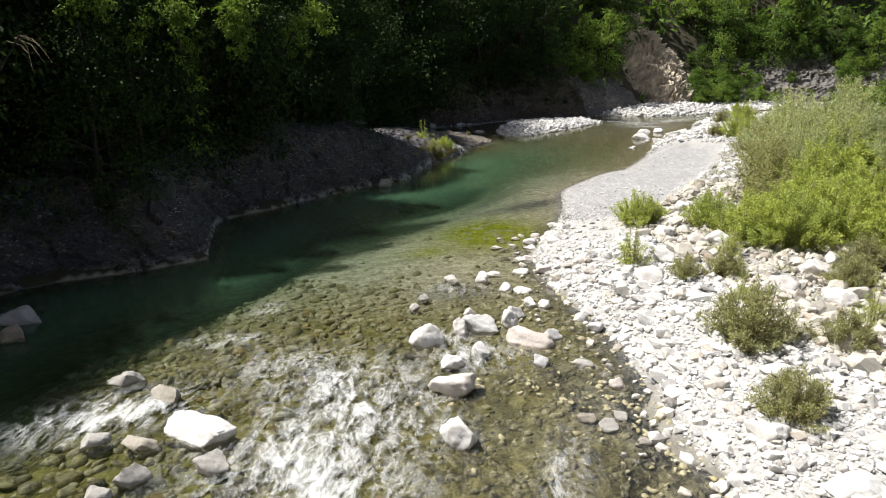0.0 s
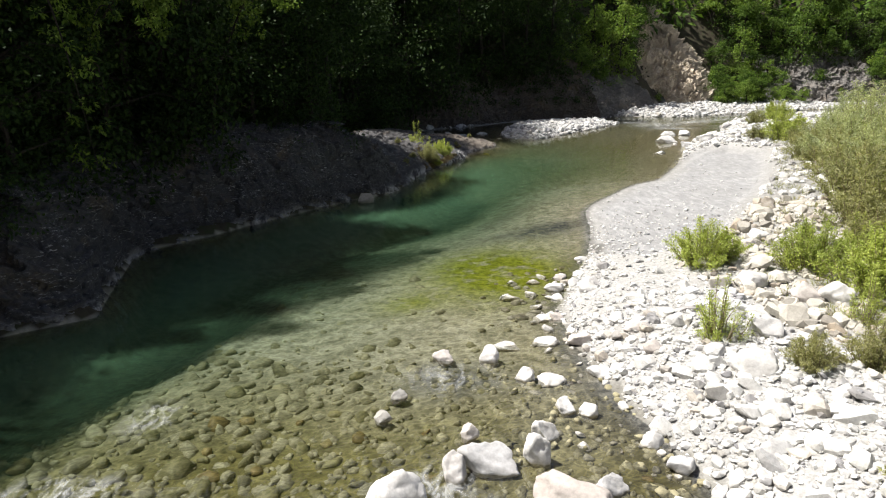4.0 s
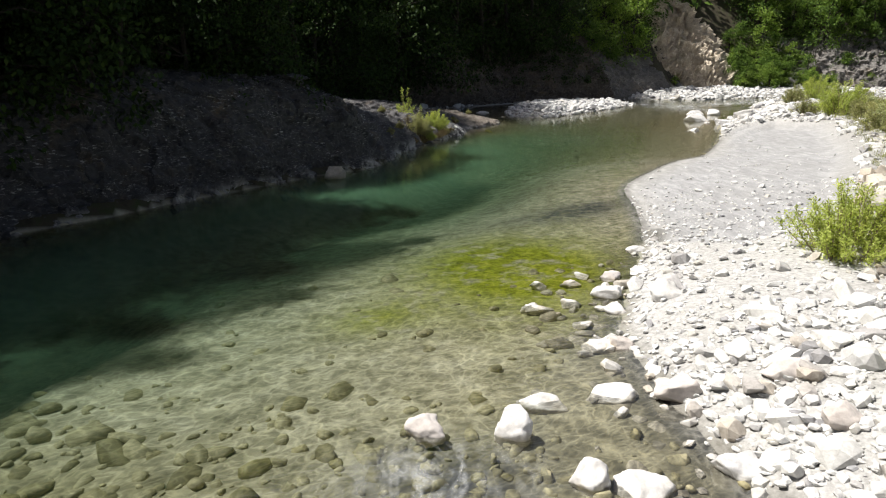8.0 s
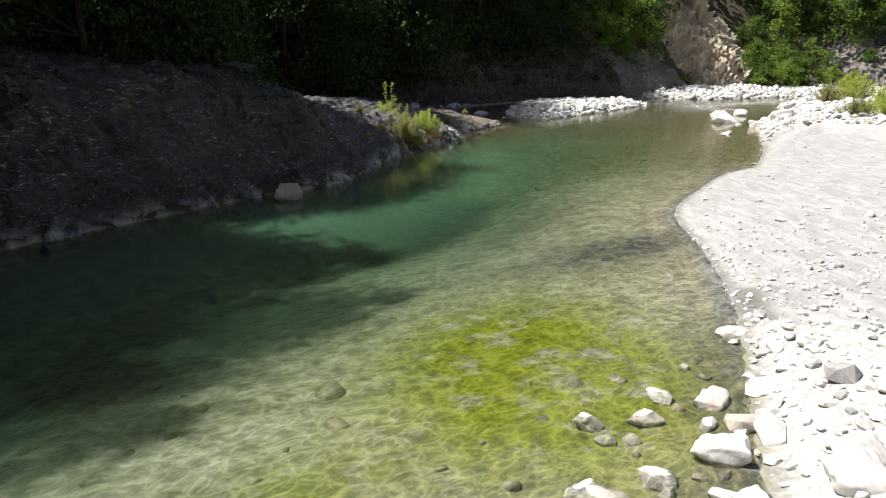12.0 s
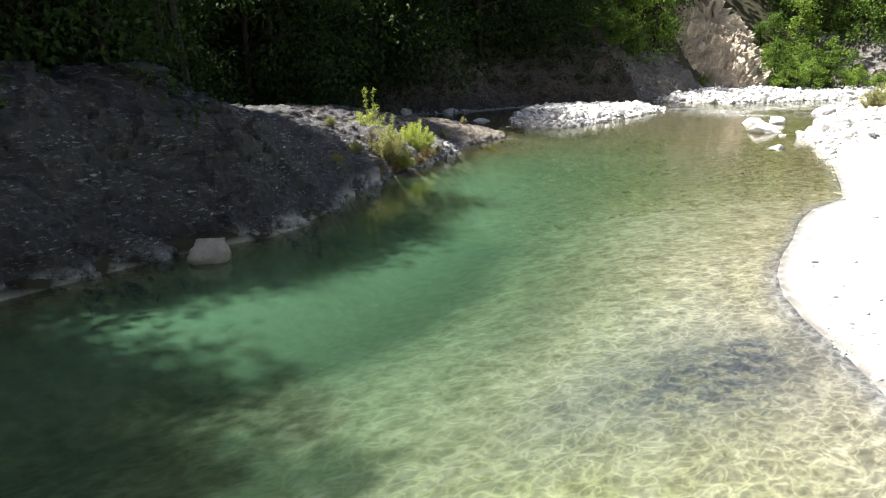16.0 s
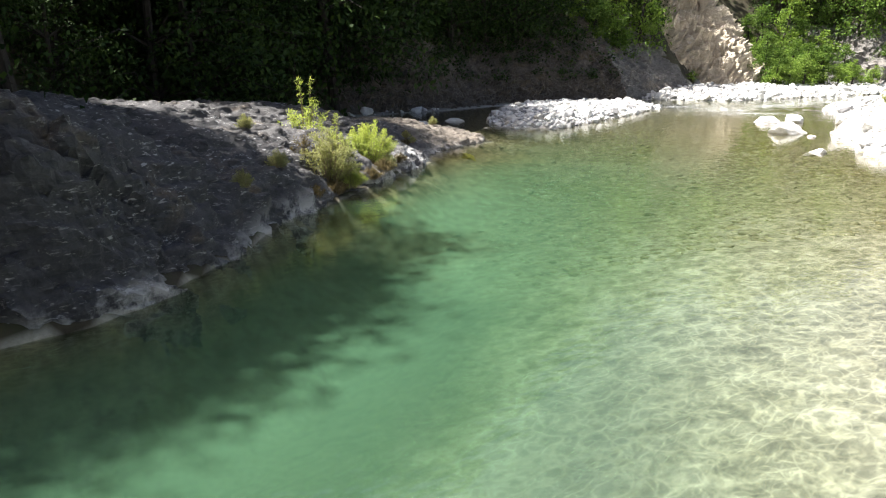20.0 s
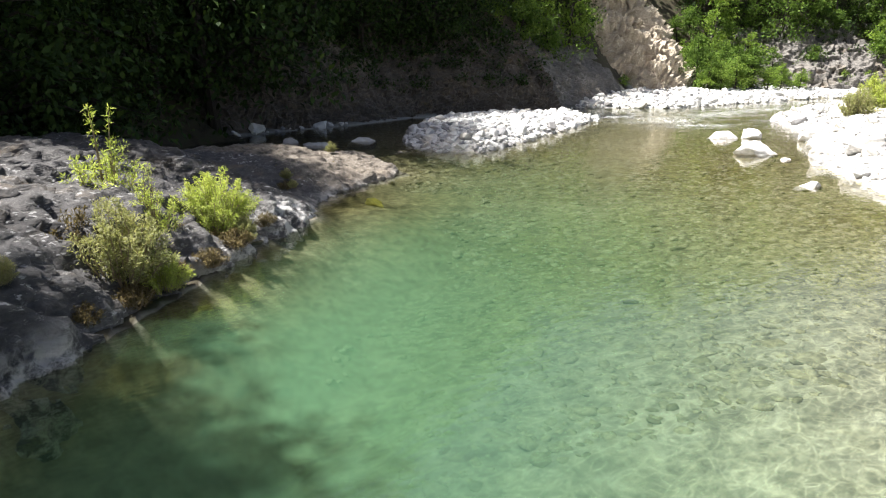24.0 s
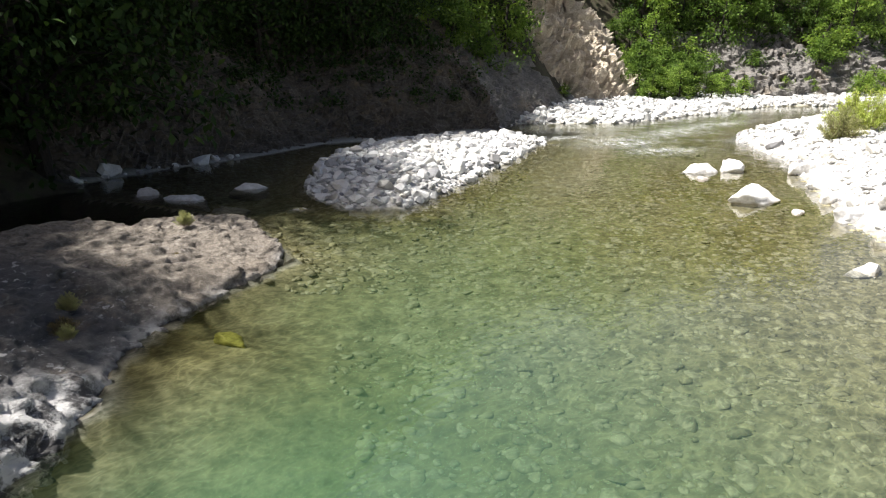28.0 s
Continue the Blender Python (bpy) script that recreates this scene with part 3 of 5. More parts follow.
foam = (1.5 * blob(QX, QY, -10.2, 17.5, 1.9, 1.0, 25) + 0.9 * blob(QX, QY, -3.8, 15.0, 2.4, 1.7, 10) + 0.78 * blob(QX, QY, -2.9, 18.2, 2.4, 2.4, -25) + 0.55 * blob(QX, QY, -4.6, 20.4, 2.6, 1.3, -15)
        + 0.9 * blob(QX, QY, -8.3, 22.8, 1.0, 0.45, 5) + 0.6 * blob(QX, QY, -7.5, 26.0, 0.45, 0.6) + 0.95 * blob(QX, QY, 1.3, 21.4, 1.3, 0.9) + 0.6 * blob(QX, QY, -0.6, 16.8, 1.2, 0.8, -30)
        + 0.7 * blob(QX, QY, 3.3, 14.6, 0.5, 1.5, -15) + 0.8 * blob(QX, QY, -2.6, 12.8, 1.8, 1.6) + 0.5 * blob(QX, QY, 0.2, 23.2, 0.8, 0.6) + 0.35 * blob(QX, QY, 0.6, 28.4, 1.2, 0.8)
        + 0.75 * blob(QX, QY, 31, 104.6, 3, 2, 30) + 0.65 * blob(QX, QY, 31, 99.6, 2.6, 1.3, 20) + 0.7 * blob(QX, QY, 27, 107.6, 2.2, 0.7, 10) + 0.65 * blob(QX, QY, 39, 109.5, 4, 1.4, 30) + 0.5 * blob(QX, QY, 46, 114, 5, 1.2, 25))
quick = np.clip(smooth(27, 18, QY) + 0.9 * blob(QX, QY, 33, 104, 9, 9) + 0.3 * blob(QX, QY, 50, 118, 20, 6, 25), 0, 1)
surface = quick * (0.06 * wobble(QX, QY, 0.9, 4) + 0.05 * wobble(QX, QY, 2.2, 5))
wd = winfo["depth"]
for _ in range(14):
    wd = np.pad(wd, 1, mode="edge")
    wd = (wd[1:-1, 1:-1] * 2 + wd[:-2, 1:-1] + wd[2:, 1:-1] + wd[1:-1, :-2] + wd[1:-1, 2:]) / 6
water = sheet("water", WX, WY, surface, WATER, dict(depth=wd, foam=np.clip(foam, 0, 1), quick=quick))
tagged(water, "clear green river water, white and broken in the rapids", "water", kind="structure")


# ---- rock faces ----
def smooth_line(line, step, rounds=2):
    pts = [Vector((*p, 0)) for p in line]
    for _ in range(rounds):
        q = [pts[0]]
        for a, b in zip(pts[:-1], pts[1:]):
            q += [a.lerp(b, 0.25), a.lerp(b, 0.75)]
        pts = q + [pts[-1]]
    out, acc = [pts[0]], 0.0
    for a, b in zip(pts[:-1], pts[1:]):
        ln = (b - a).length
        while acc + ln >= step and ln > 1e-6:
            a = a.lerp(b, (step - acc) / ln)
            out.append(a)
            ln, acc = (b - a).length, 0.0
        acc += ln
    return out


def rock_face(name, line, profile, material, step, rough, label, cat="rock", side=1.0, seed=0.0, strata=0.25, jointed=0.3, gritty=1.0, rounded=False):
    """A rock slope above a line on the ground. profile(x, y) gives (distance, height) pairs from the foot up."""
    line = smooth_line(line, step)
    rows = []
    for i, p in enumerate(line):
        t = (line[min(i + 4, len(line) - 1)] - line[max(i - 4, 0)]).normalized()
        nrm = Vector((-t.y, t.x, 0)) * side
        pr = profile(p.x, p.y)
        rows.append([(p + nrm * d + Vector((0, 0, z)), nrm) for d, z in pr])
    nv = len(rows[0])
    co, wash = [], []
    for r in rows:
        for k, (p, nrm) in enumerate(r):
            q = p + Vector((seed * 31, 0, 0))
            big = noise.fractal(q * 0.32, 1.1, 2.1, 3)
            lay = p.z * 0.75 + 0.22 * p.x + 0.42 * p.y + 0.9 * noise.noise(q * 0.3)
            ledge = (lay * 2.6 + 0.6 * noise.noise(q * 0.8)) % 1.0
            ledge = min(ledge * 1.35, (1 - ledge) * 4.0) - 0.4
            block = noise.cell(Vector((q.x * 0.5 + 0.5 * noise.noise(q * 0.8), q.y * 0.6 + 0.5 * noise.noise(q * 0.6), lay * 1.3))) - 0.5
            small = noise.fractal(q * 1.7, 0.8, 2.1, 4)
            crack = abs(noise.noise(q * 0.9 + Vector((5, 2, 9))))
            fine = noise.fractal(q * 4.6, 0.8, 2.1, 3)
            thin = (lay * 7.0 + 0.9 * noise.noise(q * 1.1) + 0.35 * noise.noise(q * 4.0)) % 1.0
            thin = min(thin * 1.2, (1 - thin) * 5.0) - 0.45
            calm = np.interp(p.y, [57, 61, 66, 73, 77, 88, 92], [1.0, 0.95, 0.9, 0.9, 0.6, 0.4, 1.0])
            coarse = gritty * (float(np.interp(p.y, [57, 62, 73, 79], [1.1, 1.8, 1.6, 1.3])) if p.y < 90 else 1.0)
            amt = rough * (0.6 * calm * big + strata * calm * ledge * 1.9 + jointed * (0.08 + 0.92 * calm * calm) * block + coarse * (0.16 * small + 0.10 * fine + 0.06 * thin) - 0.5 * max(0, 0.08 - crack))
            edge = min(1.0, k / 3.0)
            co.append(p + (-nrm * 0.75 + Vector((0, 0, 0.65))) * amt * (0.35 + 0.65 * edge))
            pale = smooth(1.8, 0.8, abs(p.y - 73.0)) * smooth(0.9, 0.3, p.z)
            wash.append(1.6 * pale + float(smooth(36, 14, k) if p.y < 65 else 1.0 * smooth(20, 8, k)) * max(0.0, 1.0 - max(p.z, 0) / (0.6 if p.y < 65 else 1.1)) * ((1.0 if p.y < 65 else 0.9) + 0.45 * math.sin(p.x * 0.9 + p.y * 0.55)))
    n = len(rows)
    i = np.arange(n * nv).reshape(n, nv)
    faces = np.stack([i[:-1, :-1], i[:-1, 1:], i[1:, 1:], i[1:, :-1]], -1).reshape(-1, 4)
    if side > 0:
        faces = faces[:, ::-1]
    me = bpy.data.meshes.new(name)
    fill(me, np.array([tuple(c) for c in co]), faces)
    me.polygons.foreach_set("use_smooth", np.array([rounded and co[f[0]].y > 58 for f in faces]))
    me.attributes.new("wash", "FLOAT", "POINT").data.foreach_set("value", np.array(wash, np.float32))
    tan = [float(smooth(76.5, 79.5, c.y + 0.5 * c.x - 1.2) * smooth(92, 88, c.y) + 0.14 * smooth(62, 68, c.y) * smooth(78, 74, c.y)) for c in co]
    me.attributes.new("tan", "FLOAT", "POINT").data.foreach_set("value", np.array(tan, np.float32))
    me.materials.append(material)
    ob = new(name, me)
    return tagged(ob, label, cat, kind="structure")


def arc(points, count):
    """Points of a slope, spaced evenly along it."""
    d = [0.0]
    for (a, b), (c, e) in zip(points[:-1], points[1:]):
        d.append(d[-1] + math.hypot(c - a, e - b))
    s = np.linspace(0, d[-1], count)
    return list(zip(np.interp(s, d, [p[0] for p in points]), np.interp(s, d, [p[1] for p in points])))


def bench_profile(x, y):
    top = float(np.interp(y, [20, 30, 38, 45, 52, 56, 62, 66, 72, 76, 80, 84, 90], [4.5, 5, 5.4, 5.6, 5.3, 4.7, 3.5, 3.1, 2.7, 1.9, 1.1, 0.7, 0.4]))
    w = float(np.interp(y, [20, 36, 45, 56, 62, 72, 80, 90], [1.6, 1.4, 1.1, 0.95, 2.1, 3.0, 2.6, 2.2]))
    reach = float(np.interp(y, [20, 40, 55, 62, 72, 80, 86, 90], [7, 7, 7.5, 8.5, 8.5, 6.0, 4.0, 2.5]))
    ds = [0, 0.08, 0.15, 0.3, 0.5, 0.8, 1.2, 1.8, 2.5, 3.5, 5, reach]
    lip = 0.25 if y < 60 else 0.08
    pts = [(-0.5, -1.2), (-0.15, -0.5)] + [(d, lip * min(1, d / 0.15) + (top - lip) * (1 - math.exp(-d / w))) for d in ds if d <= reach]
    pts.append((reach + 1.2, pts[-1][1] - (1.3 if y > 58 else -0.2)))
    return arc(pts, 100)


BENCH = [p for p in LEFT if 20 < p[1] < 88]
rock_face("rock_bench", BENCH, bench_profile, ROCK, 0.12, 0.7, "dark layered rock bench with a pale washed foot beside the pool", seed=1, strata=0.12, jointed=0.34, rounded=True)


def cliff_profile(h, lean, count=44):
    def prof(x, y):
        hh = h * (0.8 + 0.35 * noise.noise((x * 0.08, y * 0.08, 3.0)))
        return arc([(-0.4, -0.8), (0, 0), (lean * 0.25, hh * 0.42), (lean * 0.62, hh * 0.75), (lean, hh), (lean + 4, hh + 3.5)], count)
    return prof


INLET = [(-7, 94.6), (-3.0, 95.9), (0.7, 99.6), (4.7, 102.7), (9.6, 108.0), (14, 110.0), (20, 111.6), (25, 113.6)]
rock_face("cliff", INLET, cliff_profile(7.5, 5.5, 64), BROWN, 0.2, 0.75, "dark brown layered cliff in shade above the gravel bar", "cliff", seed=2, gritty=1.1)
rock_face("cliff", [(24.4, 113.6), (28.8, 118.8), (33, 122.5), (37, 126.5), (38.8, 130), (39.0, 136)], cliff_profile(8.0, 6.5), CLIFF, 0.3, 0.8, "smooth grey slab of rock sloping to the far gravel", "cliff", seed=5, strata=0.2, jointed=0.25, gritty=1.5)
rock_face("scree_slope", [(37.2, 131.0), (40, 132.4), (44, 133.0), (48, 133.8), (51.5, 135.6), (54.0, 140)], cliff_profile(22, 18, 70), SCREE, 0.28, 1.7, "sunlit beige landslip of broken rock on the far slope", "cliff", seed=3, strata=0.45, jointed=0.45, gritty=2.6)
rock_face("cliff", [(61, 142), (64, 141.5), (69, 140), (76, 138), (83, 138), (91, 139), (99, 137), (108, 140), (125, 150)], cliff_profile(8.5, 8), CLIFF, 0.3, 1.1, "grey rock outcrop above the far river bank", "cliff", seed=4, gritty=1.2, jointed=0.4)

# ---- stones ----


def ball(level):
    bm = bmesh.new()
    bmesh.ops.create_icosphere(bm, subdivisions=level, radius=1.0)
    co = np.array([tuple(v.co) for v in bm.verts])
    fc = np.array([[v.index for v in f.verts] for f in bm.faces])
    bm.free()
    return co, fc


BALL = {k: ball(k) for k in (4,)}
rng = np.random.default_rng(7)


def stone_shapes(level, count, cuts=5):
    """Worn angular stones: a ball cut by a few random planes, then roughened."""
    base = BALL[level][0]
    shapes = []
    for _ in range(count):
        v = base.copy()
        for _ in range(cuts):
            n = rng.normal(size=3)
            n /= np.linalg.norm(n)
            over = np.maximum(v @ n - rng.uniform(0.46, 0.80), 0)
            v = v - over[:, None] * n * 0.97
        shapes.append(v / np.abs(v).max())
    return shapes




def hull_stones(count):
    """Sub-angular stones: hulls of points strewn over a ball."""
    out = []
    for _ in range(count):
        n = int(rng.integers(18, 32))
        p = rng.normal(size=(n, 3))
        p /= np.linalg.norm(p, axis=1, keepdims=True)
        p *= rng.uniform(0.82, 1.0, (n, 1))
        p = np.clip(p, -rng.uniform(0.62, 0.95, 3), rng.uniform(0.62, 0.95, 3))
        bm = bmesh.new()
        for c in p:
            bm.verts.new(c)
        bmesh.ops.convex_hull(bm, input=bm.verts)
        bmesh.ops.delete(bm, geom=[v for v in bm.verts if not v.link_faces], context="VERTS")
        bmesh.ops.triangulate(bm, faces=bm.faces)
        bm.verts.index_update()
        co = np.array([tuple(v.co) for v in bm.verts])
        out.append((co / np.abs(co).max(), np.array([[v.index for v in f.verts] for f in bm.faces])))
        bm.free()
    return out


SHAPES = hull_stones(40)


def turn_matrices(n, tilt=0.35):
    a = rng.uniform(0, 2 * math.pi, n)
    tx, ty = rng.normal(0, tilt, n), rng.normal(0, tilt, n)
    ca, sa, z, o = np.cos(a), np.sin(a), np.zeros(n), np.ones(n)
    rz = np.stack([ca, -sa, z, sa, ca, z, z, z, o], -1).reshape(n, 3, 3)
    rx = np.stack([o, z, z, z, np.cos(tx), -np.sin(tx), z, np.sin(tx), np.cos(tx)], -1).reshape(n, 3, 3)
    ry = np.stack([np.cos(ty), z, np.sin(ty), z, o, z, -np.sin(ty), z, np.cos(ty)], -1).reshape(n, 3, 3)
    return rz @ rx @ ry


def stones_mesh(name, x, y, z, size, material, flat=0.62, tilt=0.35, worn=False):
    n = len(x)
    rot = turn_matrices(n, tilt)
    sc = np.stack([size * rng.uniform(0.85, 1.35, n), size * rng.uniform(0.7, 1.0, n), size * flat * rng.uniform(0.75, 1.25, n)], -1) * 0.5
    pick = rng.integers(0, len(SHAPES), n)
    verts, faces, base = [], [], 0
    at = np.stack([x, y, z], -1)
    for k, (co, fc) in enumerate(SHAPES):
        m = np.where(pick == k)[0]
        if len(m):
            v = np.einsum("nij,nkj->nki", rot[m], co[None] * sc[m][:, None, :]) + at[m][:, None, :]
            verts.append(v.reshape(-1, 3))
            faces.append((fc[None] + (base + np.arange(len(m)) * len(co))[:, None, None]).reshape(-1, 3))
            base += len(m) * len(co)
    me = bpy.data.meshes.new(name)
    fill(me, np.concatenate(verts), np.concatenate(faces))
    me.polygons.foreach_set("use_smooth", np.full(len(me.polygons), worn))
    me.materials.append(material)
    return me


def scatter(x0, x1, y0, y1, per_m2, keep, gap_noise=0.0):
    n = int((x1 - x0) * (y1 - y0) * per_m2)
    x, y = rng.uniform(x0, x1, n), rng.uniform(y0, y1, n)
    z, i = survey(x, y)
    ok = keep(x, y, z, i)
    return x[ok], y[ok], z[ok], {k: v[ok] for k, v in i.items()}


def stone_field(name, label, x, y, z, size, material, sink=0.18, flat=0.62, tilt=0.35):
    ob = new(name, stones_mesh(name, x, y, z + size * sink * 0.5, size, material, flat, tilt, name == "bed_stones"))
    return tagged(ob, label, "stones", kind="stuff")


# cobbles of the right bank
def right_keep(x, y, z, i):
    thin = np.where(i["dr"] < 7 + 1.5 * wobble(x, y, 5, 9), np.where((y > 33) & (y < 48) & (i["dr"] > 1.6 + 0.7 * wobble(x, y, 3, 5)), 0.26, np.where((y > 33) & (i["dr"] < 1.2), 0.45, 1.0)), np.where(i["dr"] < 20, 0.34, 0.04))
    thin = np.where(i["sand"] > 0.25, 0.006 * (1 - 0.9 * i["sand"]), thin)
    return ~i["river"] & ~i["bankside"] & (rng.uniform(0, 1, len(x)) < thin)


cx, cy, cz, ci = scatter(4, 34, 4, 47, 56.0, right_keep)
size = np.clip(rng.lognormal(-2.05, 0.66, len(cx)), 0.07, 0.8) * np.where((cy > 32) & (ci["dr"] < 7), 0.8, 1.0)
near = (ci["dr"] < 4.5) & (cy > 14) & (cy < 44) & (size > 0.36)
pick = np.where(near)[0][:290]
rest = np.ones(len(cx), bool)
rest[pick] = False
upper = ci["dr"] + 1.5 * wobble(cx, cy, 4, 3) > 6.0
low = rest & ~upper
stone_field("cobbles", "pale grey and white rounded river cobbles along the gravel bank", cx[low], cy[low], cz[low], size[low], COBBLE, 0.2, 0.5, 0.4)
upper &= rest
stone_field("cobbles", "buff and grey stones scattered over the dry upper terrace", cx[upper], cy[upper], cz[upper], size[upper] * 1.4, BUFF, 0.3, 0.6, 0.5)
fx, fy, fz, fi = scatter(6, 60, -40, 60, 1.6, lambda x, y, z, i: ~i["river"] & ~i["bankside"] & (i["sand"] < 0.05) & ((y < 4) | (x > 26)))
stone_field("cobbles", "scattered grey stones over the back of the gravel bank", fx, fy, fz, np.clip(rng.lognormal(-1.1, 0.5, len(fx)), 0.15, 0.9), BUFF)
LOOSE = list(zip(cx[pick], cy[pick], cz[pick], size[pick]))
cx, cy, cz, ci = scatter(9, 62, 47, 120, 9.0, right_keep)
size = np.clip(rng.lognormal(-1.3, 0.55, len(cx)), 0.16, 1.2)
stone_field("cobbles", "white river cobbles at the end of the sand bar", cx, cy, cz, size, COBBLE)
cx, cy, cz, ci = scatter(7, 26, 37, 64, 22.0, lambda x, y, z, i: ~i["river"] & ~i["bankside"] & (i["sand"] > 0.05) & (rng.uniform(0, 1, len(x)) < 0.8 * smooth(54, 40, y + 3 * wobble(x, y, 4, 4)) + 0.025))
size = np.clip(rng.lognormal(-2.3, 0.45, len(cx)), 0.06, 0.4)
stone_field("pebbles", "small pale pebbles strewn over the sand bar", cx, cy, cz, size, COBBLE)
# wet and half-drowned stones along the right edge
cx, cy, cz, ci = scatter(2, 9, 10, 47, 8.0, lambda x, y, z, i: i["river"] & (i["dr"] < 2.2) & (z > -0.4) & (rng.uniform(0, 1, len(x)) < np.exp(-i["dr"] / 0.9) * np.where(y > 40, 0.0, np.where(y > 37, 0.3, 0.75))))
size = np.clip(rng.lognormal(-1.45, 0.45, len(cx)), 0.12, 0.7)
stone_field("cobbles", "wet cobbles half under the shallow water at the river's edge", cx, cy, cz, size, EDGE)
cx, cy, cz, ci = scatter(0, 8, 18, 37, 2.0, lambda x, y, z, i: i["river"] & (i["dr"] < 3.4) & (rng.uniform(0, 1, len(x)) < smooth(3.4, 0.5, i["dr"])))
size = np.clip(rng.lognormal(-0.95, 0.4, len(cx)), 0.2, 0.9)
stone_field("bed_stones", "sunken beige cobbles in the shallows along the bank", cx, cy, np.minimum(cz, -0.05 - 0.2 * size), size, SUNKEN, 0.0, 0.45, 0.12)
# the gravel bar by the cliff and the strip along the far bank
cx, cy, cz, ci = scatter(6, 27, 86, 109, 15.0, lambda x, y, z, i: i["isle"])
size = np.clip(rng.lognormal(-1.2, 0.45, len(cx)), 0.15, 0.9)
stone_field("cobbles", "white cobbles heaped on the gravel bar below the cliff", cx, cy, cz, size, COBBLE)
cx, cy, cz, ci = scatter(-4, 110, 92, 148, 5.0, lambda x, y, z, i: ~i["river"] & i["bankside"] & (i["dfar"] < i["dl"]) & (i["soil"] < 0.7) & ((x < 5) | (x > 26)))
size = np.clip(rng.lognormal(-0.9, 0.45, len(cx)), 0.2, 1.2)
stone_field("cobbles", "white cobbles in a strip along the foot of the far bank", cx, cy, cz, size, COBBLE)
# stones of the bed
cx, cy, cz, ci = scatter(-24, 10, 8, 40, 11.0, lambda x, y, z, i: i["river"] & ~i["isle"] & (z > -1.5) & (rng.uniform(0, 1, len(x)) < 0.05 + 0.9 * smooth(33.5, 28.5, y + 2 * wobble(x, y, 4, 3) + 0.25 * np.clip(x + 2, -4, 8))))
size = np.clip(rng.lognormal(-1.4, 0.6, len(cx)), 0.1, 0.9)
stone_field("bed_stones", "brown and olive stones on the bed of the shallow rapids", cx, cy, cz, np.minimum(size, 0.3 - cz), BEDSTONE, -0.15, 0.55, 0.45)
cx, cy, cz, ci = scatter(0, 34, 62, 106, 15.0, lambda x, y, z, i: i["river"] & ~i["isle"] & (z > -1.9) & ((i["dl"] > 3.6 + 1.2 * wobble(x, y, 2, 5)) | (y > 80)))
size = np.clip(rng.lognormal(-1.55, 0.45, len(cx)), 0.12, 0.6)
stone_field("bed_stones", "olive cobbles on the bed of the clear tail of the pool", cx, cy, cz, np.minimum(size, 0.3 - cz), BEDSTONE, -0.15, 0.35, 0.15)

cx, cy, cz, ci = scatter(-22, 7, 9, 33, 1.8, lambda x, y, z, i: i["river"] & (z > -0.9) & (rng.uniform(0, 1, len(x)) < smooth(30, 22, y + 2 * wobble(x, y, 4, 12))))
size = np.clip(rng.lognormal(-0.75, 0.35, len(cx)), 0.3, 0.8)
stone_field("bed_stones", "rusty brown stones just under the water of the rapids", cx, cy, np.minimum(cz, -0.1 - 0.27 * size), size, BRONZE, 0.0, 0.5)

# boulders in and by the water: x, y, width, depth, height, turn
ROUGH = stone_shapes(4, 14, 13)


def boulder(name, x, y, w, d, h, turn, label, sink=0.36, material=None, group="", z=None, rugged=0.15):
    v = ROUGH[int(rng.integers(0, len(ROUGH)))]
    off = rng.uniform(0, 50, 3)
    n = np.array([noise.fractal(Vector(p) * 1.8 + Vector(off), 0.75, 2.2, 6) for p in v])
    v = v * (1 + rugged * n)[:, None] * np.array([w, d, h * 1.25]) * 0.5
    me = bpy.data.meshes.new(name)
    fill(me, v, BALL[4][1])
    me.materials.append(material or BOULDER)
    me.polygons.foreach_set("use_smooth", np.full(len(me.polygons), True))
    ob = new(name, me)
    g = max(height(x, y), -0.7)
    ob.matrix_world = pose(x, y, (g + h * (0.5 - sink)) if z is None else z, rng.uniform(-8, 8), rng.uniform(-8, 8), turn)
    return tagged(ob, label, "boulder", group)


